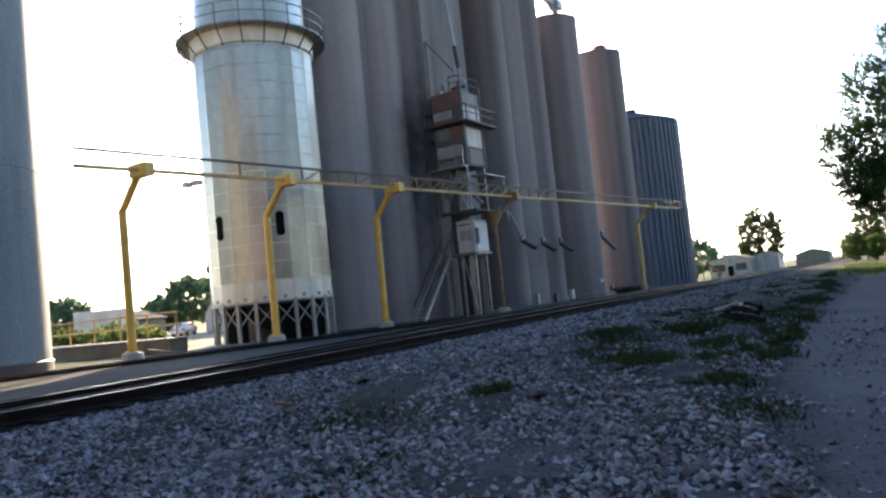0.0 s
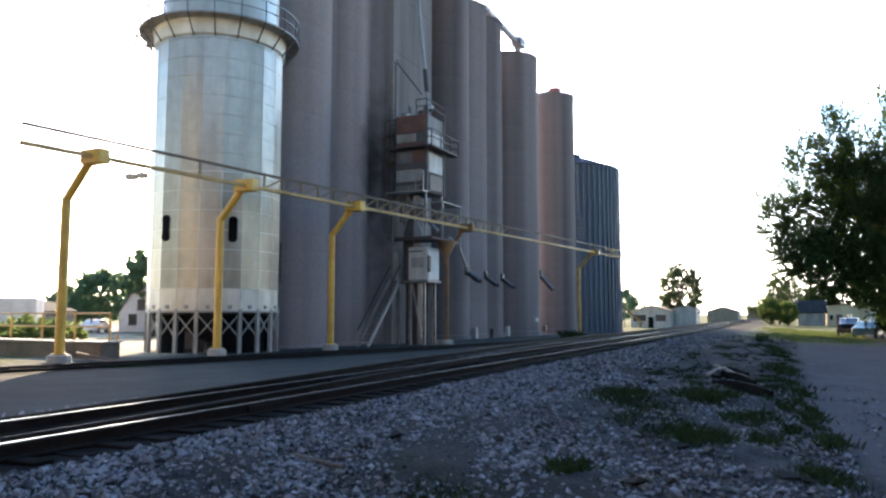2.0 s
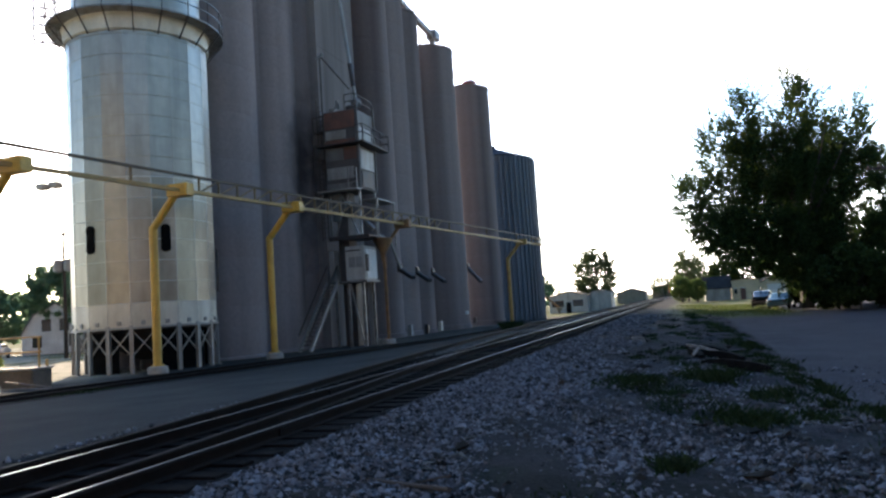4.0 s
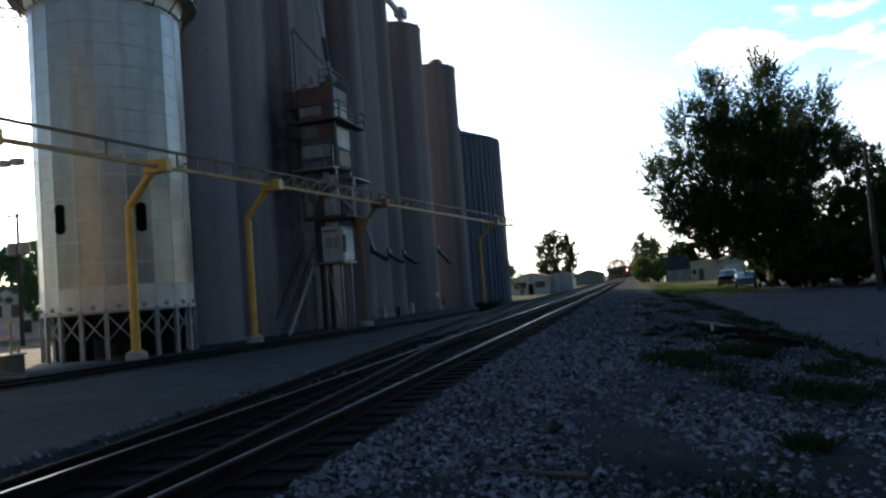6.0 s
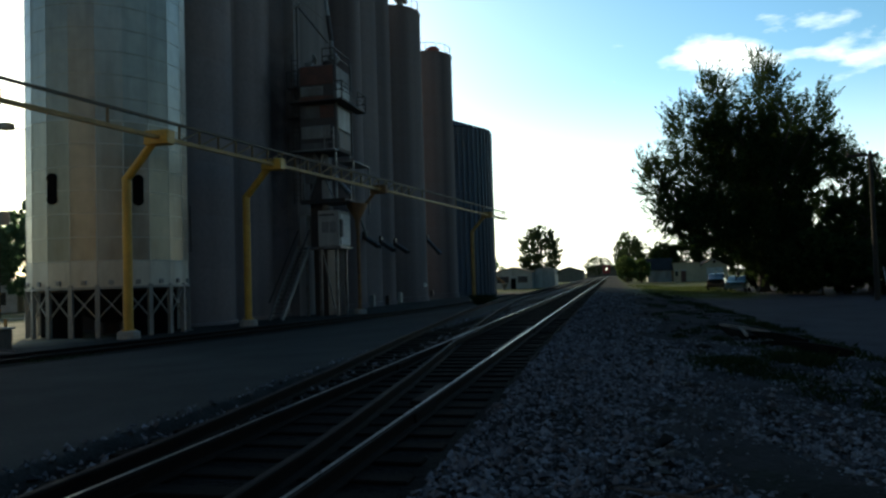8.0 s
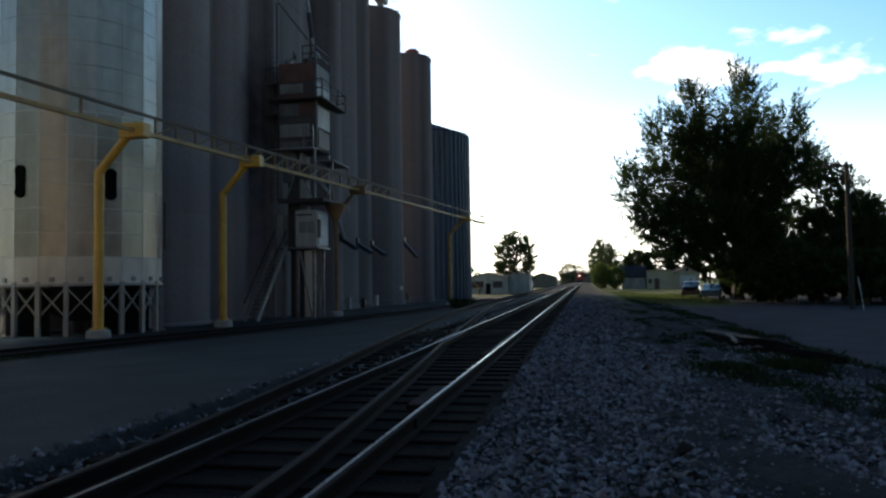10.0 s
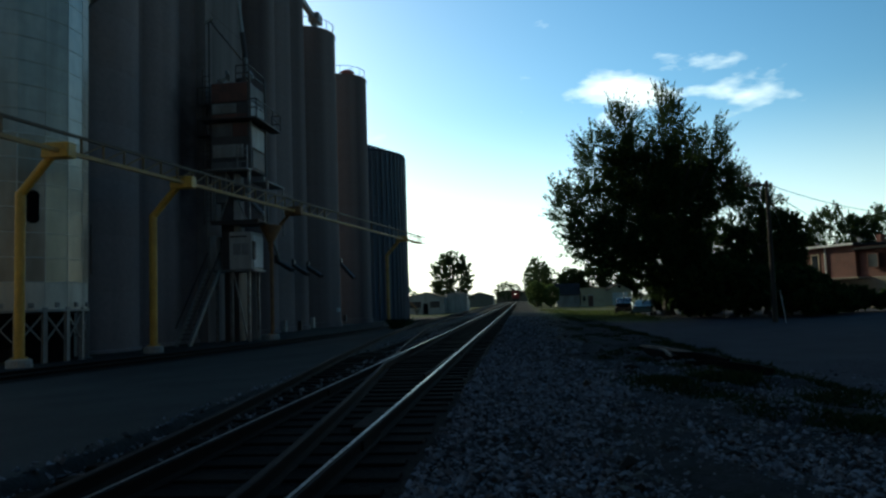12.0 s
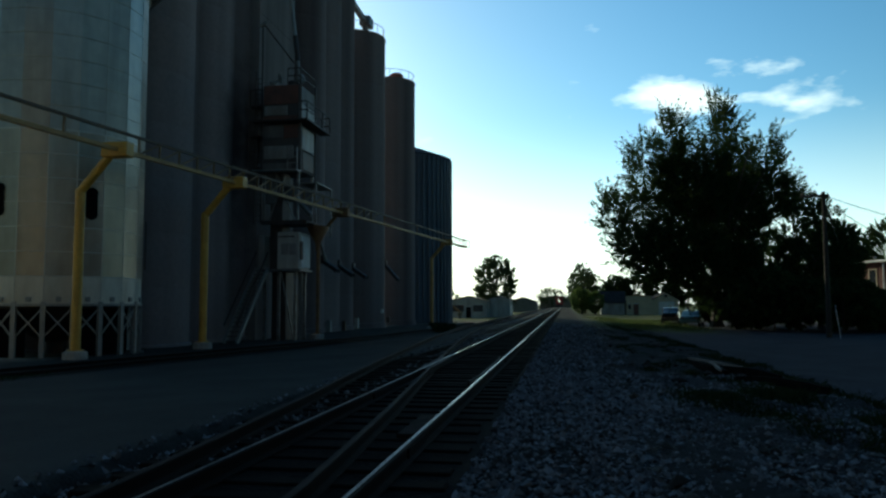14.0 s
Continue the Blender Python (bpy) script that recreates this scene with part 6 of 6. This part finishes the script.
# ---------- debris beside the track ----------
for k, (x, y, rz, ln, w, lift) in enumerate(((6.05, 20.6, 6, 3.0, 0.26, 0.0), (6.35, 21.4, 24, 2.6, 0.22, 0.0), (6.1, 20.0, -4, 3.0, 0.07, 0.20), (6.25, 20.6, 15, 3.2, 0.06, 0.24), (6.9, 17.0, 35, 2.4, 0.14, 0.0), (6.7, 19.0, 22, 2.4, 0.2, 0.0))):
    pale = k in (2, 3)
    b = thing("loose_timber" if pale else "old_tie", (x, y, float(ground_z(x, y)) + lift - 0.01), "pale split timber lying across dark ties" if pale else "broken dark tie lying in the weeds", "timber", "discarded timbers", rz=rz)
    hgt = 0.06 if pale else 0.22
    bm = bmesh.new()
    last = None
    for i in range(9):
        u = i / 8
        f = 1 - 0.35 * abs(2 * u - 1) ** 3
        j = Vector(noise.noise_vector(Vector((k * 3.1, u * 4, 0)))) * 0.04
        ring = [bm.verts.new((sx_ * w / 2 * f + j.x, (u - 0.5) * ln, (0.0 if sz_ == 0 else hgt * f) + (abs(j.z) if sz_ else 0))) for sx_, sz_ in ((-1, 0), (1, 0), (0.8, 1), (-0.8, 1))]
        if last:
            for q in range(4):
                bm.faces.new((last[q], last[(q + 1) % 4], ring[(q + 1) % 4], ring[q]))
        else:
            bm.faces.new(ring[::-1])
        last = ring
    bm.faces.new(last)
    bmesh.ops.recalc_face_normals(bm, faces=bm.faces)
    part("beam", bm, M_WOOD if pale else M_TIE, b)
sg = thing("stick", (3.3, 5.2, float(ground_z(3.3, 5.2))), "dark dead branch lying on the dirt", "branch")
part("stem", bar((-0.5, 0.3, 0.03), (0.5, -0.1, 0.05), 0.05, seg=7), M_BARK, sg)
part("twig", bar((0.0, 0.1, 0.04), (0.35, 0.4, 0.06), 0.025, seg=5), M_BARK, sg)


# ---------- loose ballast and weeds ----------
def scatter_stones(count, seed, x0, x1, y0, y1, smin, smax, keep, name, label, mat_=None, flat=0.75):
    rng = np.random.RandomState(seed)
    y = y0 + (y1 - y0) * rng.uniform(0, 1, count) ** 1.6
    x = rng.uniform(x0, x1, count)
    ok = keep(x, y, rng)
    x, y = x[ok], y[ok]
    k = len(x)
    s = rng.uniform(smin, smax, k) * rng.choice([0.7, 1, 1, 1.5], k)
    octa = np.array([[1, 0, 0], [-1, 0, 0], [0, 1, 0], [0, -1, 0], [0, 0, 1], [0, 0, -1]], float)
    v = octa[None] * rng.uniform(0.55, 1.15, (k, 6, 1)) + rng.normal(size=(k, 6, 3)) * 0.22
    v *= (s[:, None, None] * np.array([1, 1, flat]))
    a = rng.uniform(0, 6.283, k)
    ca, sa = np.cos(a)[:, None], np.sin(a)[:, None]
    v = np.stack([v[..., 0] * ca - v[..., 1] * sa, v[..., 0] * sa + v[..., 1] * ca, v[..., 2]], -1)
    z = ground_z(x, y) + s * 0.25
    v += np.stack([x, y, z], -1)[:, None, :]
    f = np.array([[0, 2, 4], [2, 1, 4], [1, 3, 4], [3, 0, 4], [2, 0, 5], [1, 2, 5], [3, 1, 5], [0, 3, 5]])
    faces = (f[None] + 6 * np.arange(k)[:, None, None]).reshape(-1, 3)
    ob = from_arrays(name, v.reshape(-1, 3), faces, mat_ or M_STONE)
    return tagged(ob, label, "gravel", kind="stuff")


def patchy(x, y, rng):
    f = lumps(x, y, 0.9, 21)
    dens = np.where(x < 3.9 + 0.5 * f, 0.95, 0.55 + 0.35 * (f > 0.1))
    dens = np.where(x < 8.0 + lane_shift(y) + 0.4 * f, dens, 0.04)
    dens = np.where(np.hypot((x - 5.2) * 0.62, (y - 5.3) * 0.85) + 0.25 * f < 0.95, dens * 0.3, dens)
    dens = np.where((x > 4.2) & (f < -0.35) & (y > 6.5), 0.2, dens)
    return rng.uniform(0, 1, len(x)) < dens


scatter_stones(48000, 6, 1.4, 10.0, 0.4, -7, 0.016, 0.038, patchy, "rear_gravel", "loose pale crushed stones behind the path")
scatter_stones(82000, 1, 1.4, 10.0, 0.4, 19, 0.017, 0.042, patchy, "ballast_gravel", "loose pale blue-grey crushed ballast stones")
scatter_stones(60000, 7, 2.4, 10.0, 0.4, 15, 0.007, 0.017, lambda x, y, r: (r.uniform(0, 1, len(x)) < 0.85) & (x < 8.2 + lane_shift(y)), "fine_gravel", "fine grey grit between the larger stones", M_FINE)
scatter_stones(24000, 8, 2.4, 10.0, 0.4, -7, 0.007, 0.017, lambda x, y, r: (r.uniform(0, 1, len(x)) < 0.85) & (x < 8.2 + lane_shift(y)), "rear_grit", "fine grey grit behind the path", M_FINE)
scatter_stones(12000, 2, 1.4, 5.0, 12, 60, 0.03, 0.06, lambda x, y, r: x < 4.0 + 0.9 * lumps(x, y, 0.8, 29), "ballast_gravel", "loose pale blue-grey crushed ballast stones")
scatter_stones(5000, 3, -2.6, -1.2, 2, 40, 0.02, 0.045, lambda x, y, r: r.uniform(0, 1, len(x)) < 0.5, "edge_gravel", "dark loose gravel along the apron's edge")

scatter_stones(1500, 4, 3.0, 8.2, 6, 60, 0.05, 0.13, lambda x, y, r: r.uniform(0, 1, len(x)) < 0.25 + 0.5 * (lumps(x, y, 0.7, 23) > 0.2), "dirt_clods", "dark lumps of dirt and rotten wood on the bank", M_CLOD, 0.45)
scatter_stones(9000, 5, 8.8, 13.5, 0.5, 22, 0.006, 0.018, lambda x, y, r: r.uniform(0, 1, len(x)) < 0.6, "lane_grit", "fine grit on the dirt lane", M_GRIT, 0.6)


def weeds(spots, name, label, seed, mat_):
    rng = np.random.RandomState(seed)
    vs, fs = [], []
    for x, y, r, h, cnt in spots:
        a, q = rng.uniform(0, 6.283, cnt), r * rng.normal(size=(cnt, 2)) * np.array([0.5, 0.8])
        px, py = x + q[:, 0], y + q[:, 1]
        pz = ground_z(px, py) - 0.01
        hh, w = h * rng.uniform(0.4, 1.2, cnt), 0.008 + 0.01 * rng.uniform(0, 1, cnt)
        lean = rng.normal(size=(cnt, 2)) * 0.5 * hh[:, None]
        p0 = np.stack([px - w * np.cos(a), py - w * np.sin(a), pz], -1)
        p1 = np.stack([px + w * np.cos(a), py + w * np.sin(a), pz], -1)
        p2 = np.stack([px + lean[:, 0] * 0.4 + w * 0.7 * np.cos(a), py + lean[:, 1] * 0.4 + w * 0.7 * np.sin(a), pz + hh * 0.6], -1)
        p3 = np.stack([px + lean[:, 0], py + lean[:, 1], pz + hh], -1)
        b = sum(len(v) for v in vs)
        vs.append(np.stack([p0, p1, p2, p3], 1).reshape(-1, 3))
        fs.append(b + np.arange(4 * cnt).reshape(-1, 4))
    ob = from_arrays(name, np.concatenate(vs), np.concatenate(fs), mat_)
    return tagged(ob, label, "weeds", kind="stuff")


rng = np.random.RandomState(77)
spots = [(5.75, 6.6, 0.2, 0.14, 420), (6.7, 9.9, 0.5, 0.15, 1000), (4.9, 13.6, 0.7, 0.14, 1100), (6.3, 14.8, 0.5, 0.22, 1200), (5.6, 12.6, 0.5, 0.1, 500), (7.3, 12.4, 0.5, 0.14, 700), (7.6, 10.2, 0.4, 0.12, 400), (5.0, 4.9, 0.5, 0.08, 300), (8.9, 6.2, 0.5, 0.09, 350), (8.3, 8.0, 0.35, 0.12, 450), (6.6, 3.2, 0.3, 0.07, 150), (-5.6, 47, 0.5, 0.6, 500), (-11.6, 16.2, 0.7, 0.08, 400)]
for _ in range(100):
    yy = 10 + 50 * rng.uniform() ** 1.3
    edge = float(np.interp(yy, [7, 10, 13, 22, 32, 58], [9.2, 8.8, 8.45, 8.1, 7.7, 6.2]))
    spots.append((edge - abs(rng.normal()) * 0.35, yy, rng.uniform(0.15, 0.4), rng.uniform(0.06, 0.18), 100))
for _ in range(70):
    spots.append((rng.uniform(4.4, 8.0), rng.uniform(9, 50), rng.uniform(0.15, 0.45), rng.uniform(0.05, 0.13), 130))
weeds(spots, "weeds", "green weeds and grass tufts on the gravel bank", 31, M_GRASS)
verge = [(rng.uniform(5.5, 13.5), rng.uniform(56, 96), rng.uniform(0.8, 1.8), rng.uniform(0.12, 0.3), 150) for _ in range(80)]
weeds(verge, "verge_grass", "sunlit grass on the verge by the sheds", 32, M_GRASS_DRY)

# ---------- ties, laid last ----------
tie_bm = box(-1.3, -0.115, -0.20, 1.3, 0.115, 0, 0.012)
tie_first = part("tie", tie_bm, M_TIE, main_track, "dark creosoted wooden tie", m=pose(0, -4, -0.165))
k = 0
y = -3.46
rng = np.random.RandomState(8)
while y < 150:
    o = new("tie", tie_first.data)
    o.parent = main_track
    long_ = 1 + 0.42 * max(0.0, min(1.0, (y + 4) / 24)) if y < 22 else 1
    o.matrix_basis = pose(-0.55 * (long_ - 1) / 0.42 + rng.normal() * 0.03, y, -0.165 + rng.normal() * 0.006, 0, 0, rng.normal() * 1.2) @ Matrix.Diagonal((long_, rng.uniform(0.9, 1.1), 1, 1))
    y += 0.54
for y in np.arange(22.5, 95, 0.56):
    o = new("tie", tie_first.data)
    o.parent = siding
    sx_ = float(siding_x(y)) - 0.75
    o.matrix_basis = pose(sx_, y, float(siding_z(y)) - 0.185, 0, 0, rng.normal() * 1.5 + 5) @ Matrix.Diagonal((0.95, 1, 1, 1))
